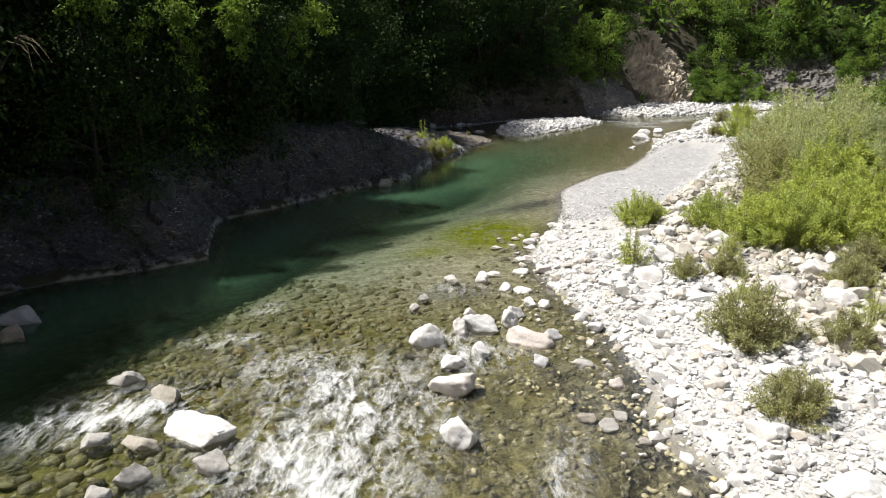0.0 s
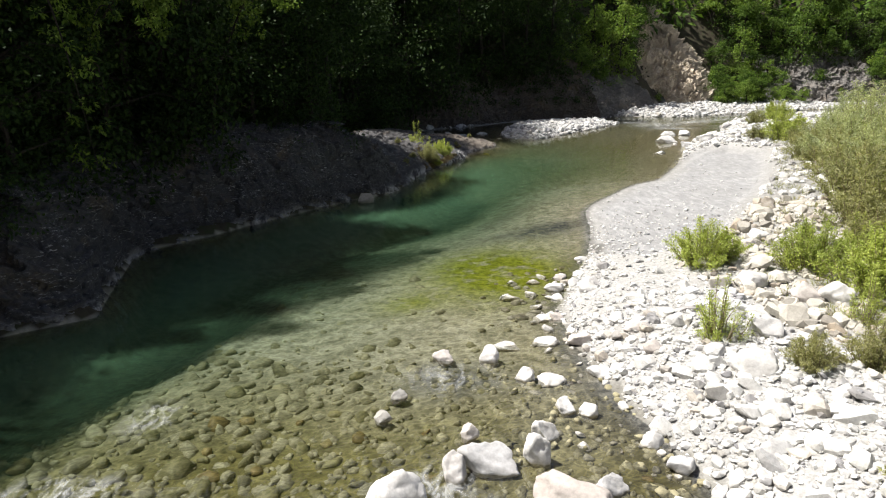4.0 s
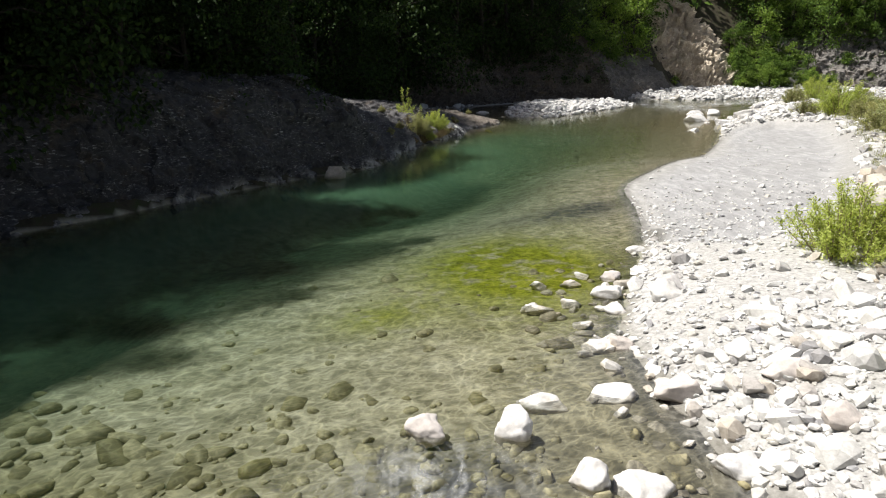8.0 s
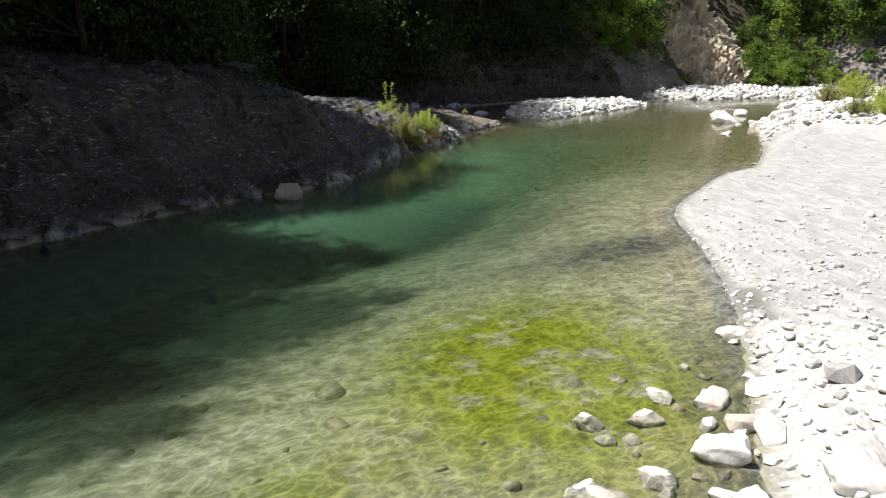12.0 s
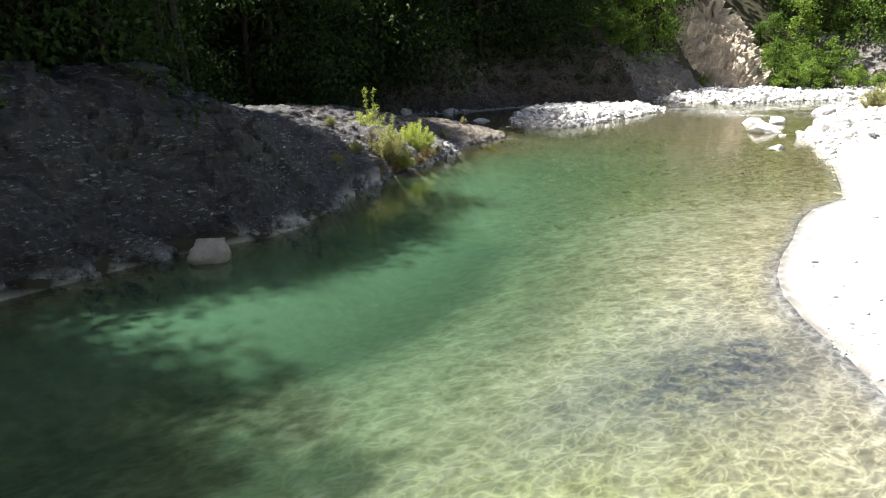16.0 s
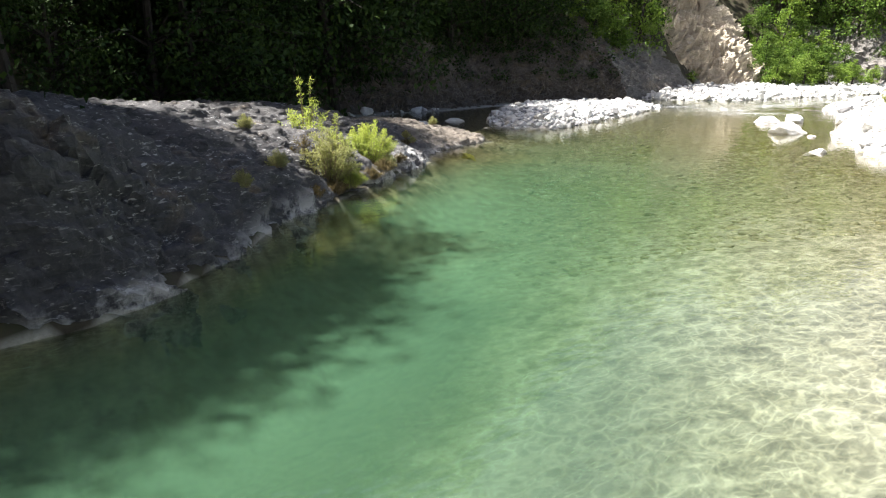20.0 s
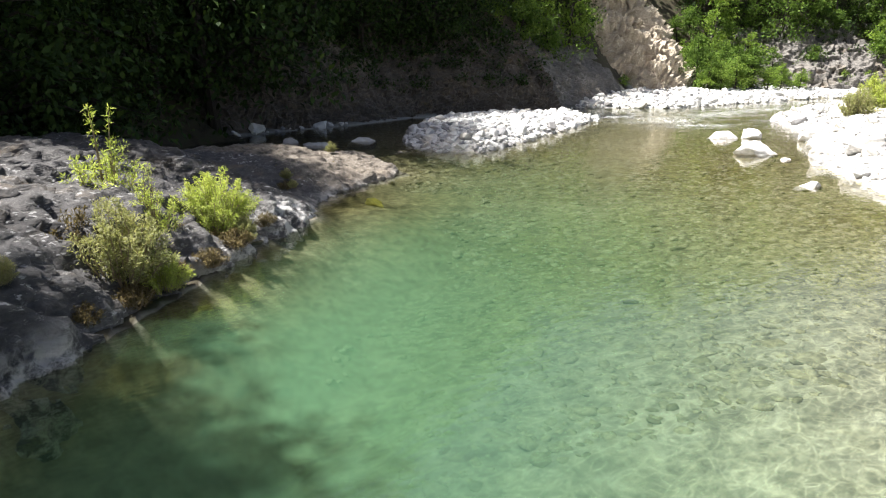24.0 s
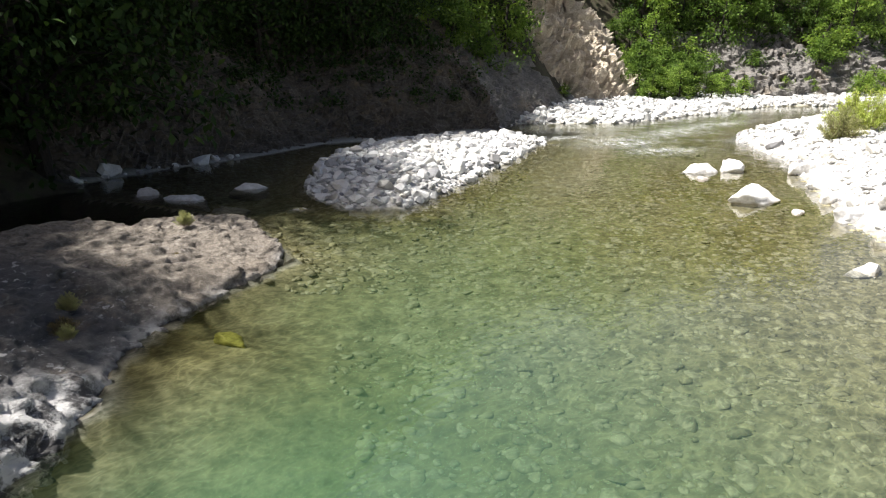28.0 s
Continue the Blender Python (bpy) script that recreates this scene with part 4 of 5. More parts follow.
RAPIDS = [(-0.7, 22.6, 1.4, 1.2, 1.35, 20), (1.5, 24.0, 1.6, 1.0, 0.95, -10), (3.2, 22.7, 2.1, 1.1, 0.85, -18), (0.4, 18.9, 1.7, 1.0, 0.95, 5), (0.5, 16.1, 1.3, 0.95, 1.0, 0),
          (0.25, 20.8, 1.0, 0.7, 0.75, 10), (1.4, 21.7, 0.85, 0.75, 0.75, 40), (0.7, 23.6, 0.75, 0.7, 0.95, 0), (2.7, 24.3, 0.85, 0.75, 0.95, 30), (3.05, 25.3, 0.9, 0.8, 0.85, 60),
          (-6.9, 16.3, 2.7, 1.3, 1.15, -15), (-10.6, 19.6, 1.3, 0.9, 0.7, 0), (-8.9, 18.6, 1.6, 0.9, 0.6, -25), (-6.1, 14.8, 1.0, 0.8, 0.8, 0), (-8.4, 15.8, 1.3, 0.8, 0.5, -20), (-8.0, 14.3, 0.95, 0.8, 0.7, 30),
          (-8.6, 13.6, 0.8, 0.6, 0.6, 0), (-9.9, 16.0, 0.9, 0.7, 0.55, 20), (3.5, 20.9, 0.8, 0.6, 0.55, 0), (4.9, 20.8, 0.9, 0.5, 0.35, -10), (5.75, 19.2, 0.65, 0.5, 0.5, 0), (1.87, 29.7, 0.75, 0.65, 0.7, 10), (2.9, 28.4, 0.7, 0.55, 0.55, 0),
          (0.4, 29.7, 0.8, 0.6, 0.45, 0), (3.8, 26.6, 0.75, 0.6, 0.5, 25), (4.4, 26.4, 0.65, 0.5, 0.45, 0), (1.05, 25.2, 0.6, 0.5, 0.55, 10), (-0.9, 27.2, 0.6, 0.5, 0.4, 40), (-1.25, 26.0, 0.65, 0.5, 0.35, 0), (4.9, 16.8, 0.9, 0.6, 0.35, 15),
          (4.3, 17.2, 0.7, 0.5, 0.3, 0), (5.4, 17.3, 0.6, 0.5, 0.35, 0), (4.2, 23.1, 0.9, 0.7, 0.6, 10), (-17.3, 24.6, 1.8, 1.2, 1.0, 20), (-16.6, 22.9, 1.5, 1.1, 1.0, 0), (6.1, 23.8, 0.7, 0.6, 0.55, 0), (5.7, 24.9, 0.75, 0.6, 0.55, 35)]
for r in RAPIDS:
    boulder("boulder", *r, "weathered grey boulder wet at its foot in the rapids", z=0.04 * r[4], material=GREY if (r[0] < -5 and r[2] < 2) or r[4] < 0.42 else None, group="boulders in the rapids")
EDGES = [(5.1, 36.2, 0.9, 0.7, 0.55, 10), (5.5, 37.8, 0.8, 0.6, 0.5, 40), (6.4, 35.3, 0.9, 0.7, 0.55, 0), (4.1, 33.2, 0.9, 0.6, 0.45, 5), (4.6, 33.1, 0.6, 0.5, 0.4, 0), (5.1, 30.8, 0.9, 0.8, 0.55, 30), (6.8, 30.4, 0.9, 0.7, 0.5, 0), (6.9, 28.9, 0.8, 0.6, 0.5, 15),
         (5.3, 28.6, 0.9, 0.6, 0.5, -20), (2.5, 30.7, 1.1, 0.7, 0.35, 0), (3.9, 31.1, 1.2, 0.8, 0.35, 10), (6.2, 35.0, 1.0, 0.8, 0.6, 0), (6.4, 37.9, 0.8, 0.5, 0.3, -10), (4.0, 35.8, 0.6, 0.5, 0.35, 0), (3.0, 35.5, 0.7, 0.6, 0.35, 0), (3.4, 37.3, 0.6, 0.5, 0.3, 20), (4.8, 38.0, 0.6, 0.5, 0.3, 0),
         (5.0, 35.1, 0.6, 0.5, 0.4, 0), (3.6, 28.3, 1.0, 0.8, 0.5, 0), (4.3, 37.3, 0.6, 0.5, 0.3, 0), (7.0, 40.4, 0.7, 0.5, 0.35, 0)]
for r in EDGES:
    boulder("boulder", *r, "white rounded stone at the edge of the shallows", 0.42, group="stones at the water's edge")
POOL = [(25.8, 85.3, 2.5, 1.8, 1.25, 5), (28.1, 92.0, 2.0, 1.4, 1.05, 0), (30.2, 92.2, 1.9, 1.3, 1.0, 20), (22.4, 76.5, 1.5, 0.9, 0.6, 0), (27.0, 90.2, 0.6, 0.5, 0.4, 0), (26.7, 81.3, 1.6, 1.1, 0.8, 10), (28.8, 84.2, 1.4, 1.0, 0.9, 30),
        (30.8, 86.5, 1.8, 1.2, 1.0, -20), (26.0, 83.0, 0.6, 0.5, 0.4, 0), (33.0, 90.0, 1.6, 1.2, 0.9, 15), (28.5, 80.5, 2.2, 1.4, 1.0, 0)]
for r in POOL:
    boulder("boulder", *r, "bright pale boulder standing in the shallow pool", group="boulders in the pool")
BANK = [(9.0, 27.0, 1.5, 1.1, 0.9, -20), (12.8, 31.4, 1.2, 0.9, 0.8, 10), (13.8, 31.2, 1.3, 1.0, 0.9, 0), (13.5, 24.5, 1.8, 1.2, 0.9, 20), (15.0, 23.0, 1.6, 1.2, 0.8, 0), (16.2, 26.5, 1.9, 1.3, 1.0, 40), (10.4, 29.0, 1.4, 1.0, 0.9, 30),
        (11.6, 33.0, 1.3, 1.0, 0.9, 0), (13.6, 37.5, 1.3, 1.0, 0.9, 60), (14.8, 39.4, 1.1, 0.9, 0.8, 0), (10.4, 18.0, 1.3, 1.0, 0.7, 0), (8.6, 15.0, 1.2, 0.9, 0.7, -30), (9.5, 12.8, 1.4, 1.0, 0.7, 10)]
for r in BANK:
    boulder("boulder", *r, "grey and buff boulder among the cobbles of the bank", group="boulders on the bank")
boulder("boulder", -4.9, 53.2, 1.35, 0.9, 0.75, 35, "pale block of rock at the foot of the dark bench", z=0.15, material=GREY, rugged=0.16)
boulder("boulder", -7.2, 55.8, 1.5, 1.0, 0.35, 20, "flat slab resting on top of the dark rock bench", material=ROCK, z=4.95, rugged=0.25)
boulder("boulder", 4.7, 76.6, 0.85, 0.55, 0.5, -10, "yellow algae-covered stone under the clear water", material=ALGAL, z=-0.35)
for r in [(2.6, 91.0, 2.4, 1.2, 0.9, -20), (5.2, 93.2, 2.2, 1.4, 1.0, 15), (0.8, 92.6, 1.5, 1.0, 0.8, 30), (4.2, 89.8, 1.8, 0.8, 0.5, -10)]:
    boulder("boulder", *r, "blue-grey rock lying in the shaded inlet", group="rocks in the inlet")

# ---- plants ----


def tube(bm, pts, radii, sides=6):
    rings = []
    for i, p in enumerate(pts):
        t = (pts[min(i + 1, len(pts) - 1)] - pts[max(i - 1, 0)]).normalized()
        a = t.orthogonal().normalized()
        b = t.cross(a)
        rings.append([bm.verts.new(p + (a * math.cos(2 * math.pi * k / sides) + b * math.sin(2 * math.pi * k / sides)) * radii[i]) for k in range(sides)])
    for r0, r1 in zip(rings[:-1], rings[1:]):
        for k in range(sides):
            bm.faces.new((r0[k], r0[(k + 1) % sides], r1[(k + 1) % sides], r1[k]))
    bm.faces.new(rings[0][::-1])
    bm.faces.new(rings[-1])


def part(name, data, material, parent, label=""):
    if isinstance(data, bmesh.types.BMesh):
        me = bpy.data.meshes.new(name)
        data.to_mesh(me)
        data.free()
    else:
        me = data
    me.materials.append(material)
    ob = new(name, me)
    ob.parent = parent
    return tagged(ob, label)


def leaves(name, centres, spreads, per, length, width, droop=0.3, upright=0.0):
    """Bent leaf blades in clumps round the given centres."""
    c = np.repeat(np.array([tuple(p) for p in centres]), per, 0)
    s = np.repeat(np.array(spreads, float), per)
    n = len(c)
    off = rng.normal(size=(n, 3))
    off /= np.linalg.norm(off, axis=1, keepdims=True)
    off *= (rng.uniform(0.25, 1.0, (n, 1)) ** 0.6)
    pos = c + off * s[:, None] * np.array([1, 1, 0.75])
    ax = off + rng.normal(0, 0.7, (n, 3)) + np.array([0, 0, upright - droop])
    ax /= np.linalg.norm(ax, axis=1, keepdims=True)
    sd = np.cross(ax, rng.normal(size=(n, 3)) + np.array([0, 0, 2.4]))
    sd /= np.linalg.norm(sd, axis=1, keepdims=True) + 1e-9
    up = np.cross(sd, ax)
    ln = (length * rng.uniform(0.6, 1.35, n))[:, None]
    wd = (width * rng.uniform(0.7, 1.3, n))[:, None]
    v = np.stack([pos, pos + ax * ln * 0.5 + sd * wd * 0.5 + up * ln * 0.06, pos + ax * ln - up * ln * 0.12, pos + ax * ln * 0.5 - sd * wd * 0.5 + up * ln * 0.06], 1)
    me = bpy.data.meshes.new(name)
    fill(me, v.reshape(-1, 3), np.arange(n * 4).reshape(n, 4))
    return me


def make_tree(name, tall, wide, clumps, per, leaf, material, label, lean=0.0, trunk_r=0.16, low=0.22):
    root = new(name)
    bm = bmesh.new()
    top = Vector((lean * tall * 0.5, 0, tall * 0.93))
    stem = [Vector((lean * tall * 0.5 * f**1.5 + 0.25 * math.sin(f * 5 + tall), 0.2 * math.sin(f * 4 + 2 * tall), -0.5 + (tall * 0.93 + 0.5) * f)) for f in np.linspace(0, 1, 8)]
    tube(bm, stem, [trunk_r * (1.25 - f) + 0.02 for f in np.linspace(0, 1, 8)], 7)
    centres, spreads = [], []
    for k in range(clumps):
        f = rng.uniform(low, 1.0) ** 0.85
        base = stem[0].lerp(stem[-1], f * 0.93)
        base = stem[min(7, int(f * 7))]
        ang = k * 2.4 + rng.uniform(-0.5, 0.5)
        out = wide * 0.5 * math.sin(math.pi * min(1.0, 0.18 + 0.80 * f)) ** 0.7 * rng.uniform(0.35, 1.1)
        tip = base + Vector((math.cos(ang) * out, math.sin(ang) * out, rng.uniform(-0.05, 0.12) * tall))
        mid = base.lerp(tip, 0.5) + Vector((0, 0, 0.04 * tall))
        tube(bm, [base, mid, tip], [0.05 + 0.03 * trunk_r / 0.16, 0.035, 0.012], 4)
        centres += [tip, base.lerp(tip, 0.62) + Vector((0, 0, 0.25))]
        spreads += [wide * rng.uniform(0.10, 0.19), wide * rng.uniform(0.08, 0.14)]
    part("trunk", bm, BARK, root)
    part("crown", leaves("crown", centres, spreads, per, leaf, leaf * 0.55), material, root)
    return tagged(root, label, "tree")


def make_bush(name, tall, wide, stems, per, leaf, width, material, label, whips=0):
    """Arching stems with leaves all along them, uneven in height."""
    root = new(name)
    bm = bmesh.new()
    centres, spreads = [], []
    for k in range(stems):
        a = rng.uniform(0, 2 * math.pi)
        r = wide * 0.5 * math.sqrt(rng.uniform(0.0, 1.0)) * (1 + 0.22 * math.sin(3 * a + tall))
        h = tall * (1 - 0.62 * min(1.0, 2 * r / wide) ** 1.6) * rng.uniform(0.6, 1.2)
        if k < whips:
            r, h = r * 0.35, tall * rng.uniform(1.15, 1.5)
        foot = Vector((math.cos(a) * r * 0.45, math.sin(a) * r * 0.45, -0.25))
        tip = Vector((math.cos(a) * r, math.sin(a) * r, h))
        mid = foot.lerp(tip, 0.5) + Vector((rng.normal(0, 0.08), rng.normal(0, 0.08), 0.14 * h))
        path = [foot, foot.lerp(mid, 0.5), mid, mid.lerp(tip, 0.5) + Vector((0, 0, 0.04 * h)), tip]
        tube(bm, path, [0.026, 0.02, 0.014, 0.009, 0.004], 4)
        for f in np.linspace(0.62 if k < whips else 0.16, 1.0, 5 if k < whips else 13):
            n = min(3, int(f * 4))
            centres.append(path[n].lerp(path[n + 1], f * 4 - n))
            spreads.append(rng.uniform(0.10, 0.24) * (1.2 - 0.75 * f) * (0.6 if k < whips else 1.0) * (0.6 + wide * 0.16))
    part("stem", bm, TWIG, root)
    part("foliage", leaves("foliage", centres, spreads, per, leaf, width, 0.0, 0.7), material, root)
    return tagged(root, label, "bush")


def stand(proto, x, y, scale=1.0, turn=0.0, z=None, stretch=1.0, tilt=0.0):
    ob = copy_thing(proto, pose(x, y, height(x, y) if z is None else z, tilt, 0, turn))
    ob.scale = (scale, scale, scale * stretch)
    return ob


TREES = [make_tree("tree", 15, 8.5, 52, 66, 0.245, LEAF_SHADED, "tall broadleaf tree with dense dark crown on the slope", low=0.1),
         make_tree("tree", 10, 7, 40, 64, 0.23, LEAF_SHADED, "broadleaf tree with a rounded dark green crown on the slope", 0.15, low=0.08),
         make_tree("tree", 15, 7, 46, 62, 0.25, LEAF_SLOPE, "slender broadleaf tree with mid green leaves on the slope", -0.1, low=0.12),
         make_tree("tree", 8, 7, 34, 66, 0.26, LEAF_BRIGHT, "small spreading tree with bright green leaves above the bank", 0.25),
         make_tree("tree", 15, 8.5, 40, 74, 0.245, LEAF_SHADED, "tall tree with a high dark crown on a bare trunk", low=0.55)]
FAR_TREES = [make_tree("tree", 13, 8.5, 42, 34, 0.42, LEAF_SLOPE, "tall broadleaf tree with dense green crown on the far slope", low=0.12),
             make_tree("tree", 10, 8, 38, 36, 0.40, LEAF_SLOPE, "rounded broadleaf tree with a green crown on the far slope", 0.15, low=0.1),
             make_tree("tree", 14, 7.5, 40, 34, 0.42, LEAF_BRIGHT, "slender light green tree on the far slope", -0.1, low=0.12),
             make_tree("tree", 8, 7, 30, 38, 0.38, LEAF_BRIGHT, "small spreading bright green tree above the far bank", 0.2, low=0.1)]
spots = []


def sunward_room(x, y):
    """Height that a tree may reach here before its shade falls past the edge of the shaded water."""
    d = 0.0
    while d < 45:
        px, py = x + 0.974 * d, y - 0.225 * d
        if py > 88:
            return 99.0
        if px > np.interp(py, [5, 17, 20, 22.4, 27, 29.5, 31, 33, 35, 37, 39, 41, 43, 45, 46, 46.8, 47.4, 48, 49.5, 50.5, 51.5, 53, 55, 58, 60.5, 61.8, 62.8, 64, 66, 70, 71.5, 73, 75, 76.2, 77.5, 79, 82, 85, 88],
                          [-13.8, -13.4, -12.4, -11.2, -11, -10.5, -9.6, -8.1, -7.1, -6.1, -5.0, -4.0, -2.9, -1.3, -0.6, -2.2, -6, -9.5, -9.5, -6.5, -4.5, -2.6, -1.4, -0.4, 1.2, 1.4, -0.6, -6.0, -7.4, -6.6, -4.6, -2.0, 1.5, 2.7, 2.9, 2.1, 1.0, 0.6, 3.0]):
            break
        d += 0.5
    return d / 0.6


TALL = (15, 10, 15, 8, 15)


def grove(x0, x1, y0, y1, count, apart, keep, lo=0.8, hi=1.25, kinds=(0, 1, 2, 3), stock=None):
    px, py = rng.uniform(x0, x1, count * 40), rng.uniform(y0, y1, count * 40)
    pz, pi = survey(px, py)
    made = 0
    for n, (x, y, z) in enumerate(zip(px.tolist(), py.tolist(), pz.tolist())):
        i = {k: v[n] for k, v in pi.items()}
        if made == count or i["river"] or not keep(x, y, z, i) or any((x - a) ** 2 + (y - b) ** 2 < apart**2 for a, b in spots):
            continue
        k = kinds[int(rng.integers(0, len(kinds)))]
        sc = float(rng.uniform(lo, hi))
        if stock:
            sc = min(sc, (sunward_room(x, y) - z) / (TALL[k] * 1.08))
            if sc < 0.3:
                continue
        spots.append((x, y))
        stand((stock or FAR_TREES)[k], x, y, sc, float(rng.uniform(0, 360)), z - 0.1, float(rng.uniform(0.9, 1.15)))
        made += 1


OVER = lambda x, y, z, i: i["dl"] > np.interp(y, [0, 40, 50, 56, 64, 76, 92], [2.8, 2.8, 3.8, 6.5, 11, 13, 9])
for x, y, sc in [(-9.6, 60.4, 1.1), (-9.6, 63.6, 1.05), (-11.5, 66.2, 1.1), (-9.0, 57.6, 1.1), (-8.4, 62.0, 1.1), (-11.6, 57.4, 1.2), (-12.4, 61.0, 1.2), (-11.4, 59.2, 1.2), (-12.6, 64.0, 1.2), (-13.2, 55.4, 1.2), (-10.4, 55.2, 1.1), (-15.2, 47.2, 1.15), (-14.6, 50.0, 1.0), (-17.4, 44.6, 1.2), (-12.0, 53.0, 1.05), (-4.2, 95.8, 1.9), (-4.0, 98.6, 1.8), (-6.2, 93.0, 1.8), (-8.5, 96.5, 1.7), (-9.8, 76.4, 1.5), (-8.8, 78.6, 1.6), (-8.6, 80.6, 1.5), (-9.4, 82.6, 1.5), (-8.0, 85.0, 1.5), (-12, 80.5, 1.6), (-7.6, 87.6, 1.5), (-5.6, 98.5, 1.6), (-1.6, 103.4, 1.5), (2.2, 107.6, 1.5), (5.8, 111.6, 1.5), (9.6, 114.6, 1.4), (13.2, 116.0, 1.4), (17.0, 117.4, 1.3), (7.4, 117.5, 1.5), (3.0, 112.5, 1.5)]:
    sc = min(sc, (sunward_room(x, y) + (2.0 if y < 63 else 0.0) - height(x, y)) / 15)
    if sc > 0.3:
        spots.append((x, y))
        stand(TREES[4 if 60 < y < 68 else 0], x, y, sc, x * 77.0)
# the front row along the bank, whose tops throw the edge of the shade on the water
for n, y in enumerate(np.arange(17.0, 61.0, 1.9).tolist()):
    x = float(np.interp(y, [17, 24, 29.4, 33.1, 35.8, 41.5, 46.9, 52, 56, 61], [-24.6, -22.5, -18.6, -12.6, -13.4, -14.9, -10.9, -7.1, -3.4, -2.0]))
    x -= 3.2 + (1.3 if n % 2 else 0.0) + float(np.interp(y, [48, 54, 60], [0.0, 3.0, 6.0]))
    z = height(x, y)
    sc = min(1.75, (sunward_room(x, y) - z) / 15.6)
    if sc > 0.4:
        spots.append((x, y))
        stand(TREES[0], x, y, sc, n * 83.0, z - 0.1)
grove(-24, -8, 33, 46.5, 12, 3.0, lambda x, y, z, i: 2.8 < i["dl"] < 8, 1.1, 1.4, kinds=(0, 0, 1), stock=TREES)
grove(-16, -2, 92, 106, 9, 3.0, lambda x, y, z, i: i["bankside"] and min(i["dl"], i["dfar"]) > 2.5, 1.2, 1.45, kinds=(0, 2), stock=TREES)
grove(-34, -10, 6, 34, 30, 2.8, OVER, 0.95, 1.3, kinds=(0, 0, 1, 0), stock=TREES)
grove(-28, -6, 34, 46, 18, 2.8, OVER, 0.9, 1.3, kinds=(0, 0, 1), stock=TREES)
grove(-22, -6, 46, 56, 12, 2.8, OVER, 0.92, 1.15, kinds=(0, 2, 1, 1), stock=TREES)
grove(-24, -8, 56, 68, 12, 2.8, OVER, 0.92, 1.15, kinds=(0, 4, 0), stock=TREES)
grove(-16, 0, 62, 76, 8, 3.0, OVER, 0.8, 1.0, kinds=(0, 1), stock=TREES)
grove(-18, 0, 76, 106, 24, 2.6, OVER, 1.1, 1.4, kinds=(0, 2, 1), stock=TREES)
grove(-36, -6, 5, 104, 14, 3.6, OVER, kinds=(0, 0, 1), stock=TREES)
# the same shade-darkened leaves, for slopes the hill keeps in shadow
DARK = lambda x, y, z, i: i["bankside"] and i["dfar"] > 5
grove(-20, 25, 104, 150, 24, 4.4, DARK, 1.0, 1.35, kinds=(0, 1, 0), stock=TREES)
grove(25, 60, 104, 150, 24, 4.6, lambda x, y, z, i: i["bankside"] and i["dfar"] > np.interp(x, [-10, 24, 34, 42, 54, 60, 70], [5, 5.5, 12, 32, 34, 17, 16]))
grove(58, 130, 135, 180, 38, 5.2, lambda x, y, z, i: i["bankside"] and i["dfar"] > 13)
grove(51.5, 63, 135, 149, 16, 2.0, lambda x, y, z, i: i["dfar"] > 8, 0.4, 0.7, (1, 3, 3))
grove(62, 116, 142, 155, 30, 2.4, lambda x, y, z, i: i["bankside"], 0.4, 0.8, (1, 3, 0))
grove(18, 30, 112, 126, 5, 3.2, lambda x, y, z, i: i["bankside"] and 5 < i["dfar"] < 13, 0.5, 0.8, (1, 3))
grove(31, 56, 30, 112, 18, 4.8, lambda x, y, z, i: not i["bankside"] and i["dr"] > 18, 0.6, 0.95, (2, 3))
# the kinds' first trees stand in the wood behind
for ob, (x, y) in zip(TREES + FAR_TREES, [(-38, 40), (-40, 55), (-39, 70), (-37, 85), (-41, 47), (-44, 62), (-45, 78), (-46, 92), (-44, 100)]):
    ob.location = (x, y, height(x, y) - 0.1)

SAGE = make_bush("bush", 4.6, 6.0, 170, 14, 0.17, 0.04, LEAF_SAGE, "tall grey-green willow bush with lumpy crown on the bank")
BUSHES = [make_bush("bush", 2.0, 3.2, 100, 12, 0.11, 0.032, LEAF_WILLOW, "dense bright green willow bush on the gravel bank"),
          make_bush("bush", 1.6, 2.4, 80, 9, 0.11, 0.03, LEAF_OLIVE, "dry olive-grey willow bush among the cobbles"),
          make_bush("bush", 1.5, 1.7, 26, 9, 0.10, 0.024, LEAF_WILLOW, "small green willow shoot with thin upright stems", 3)]
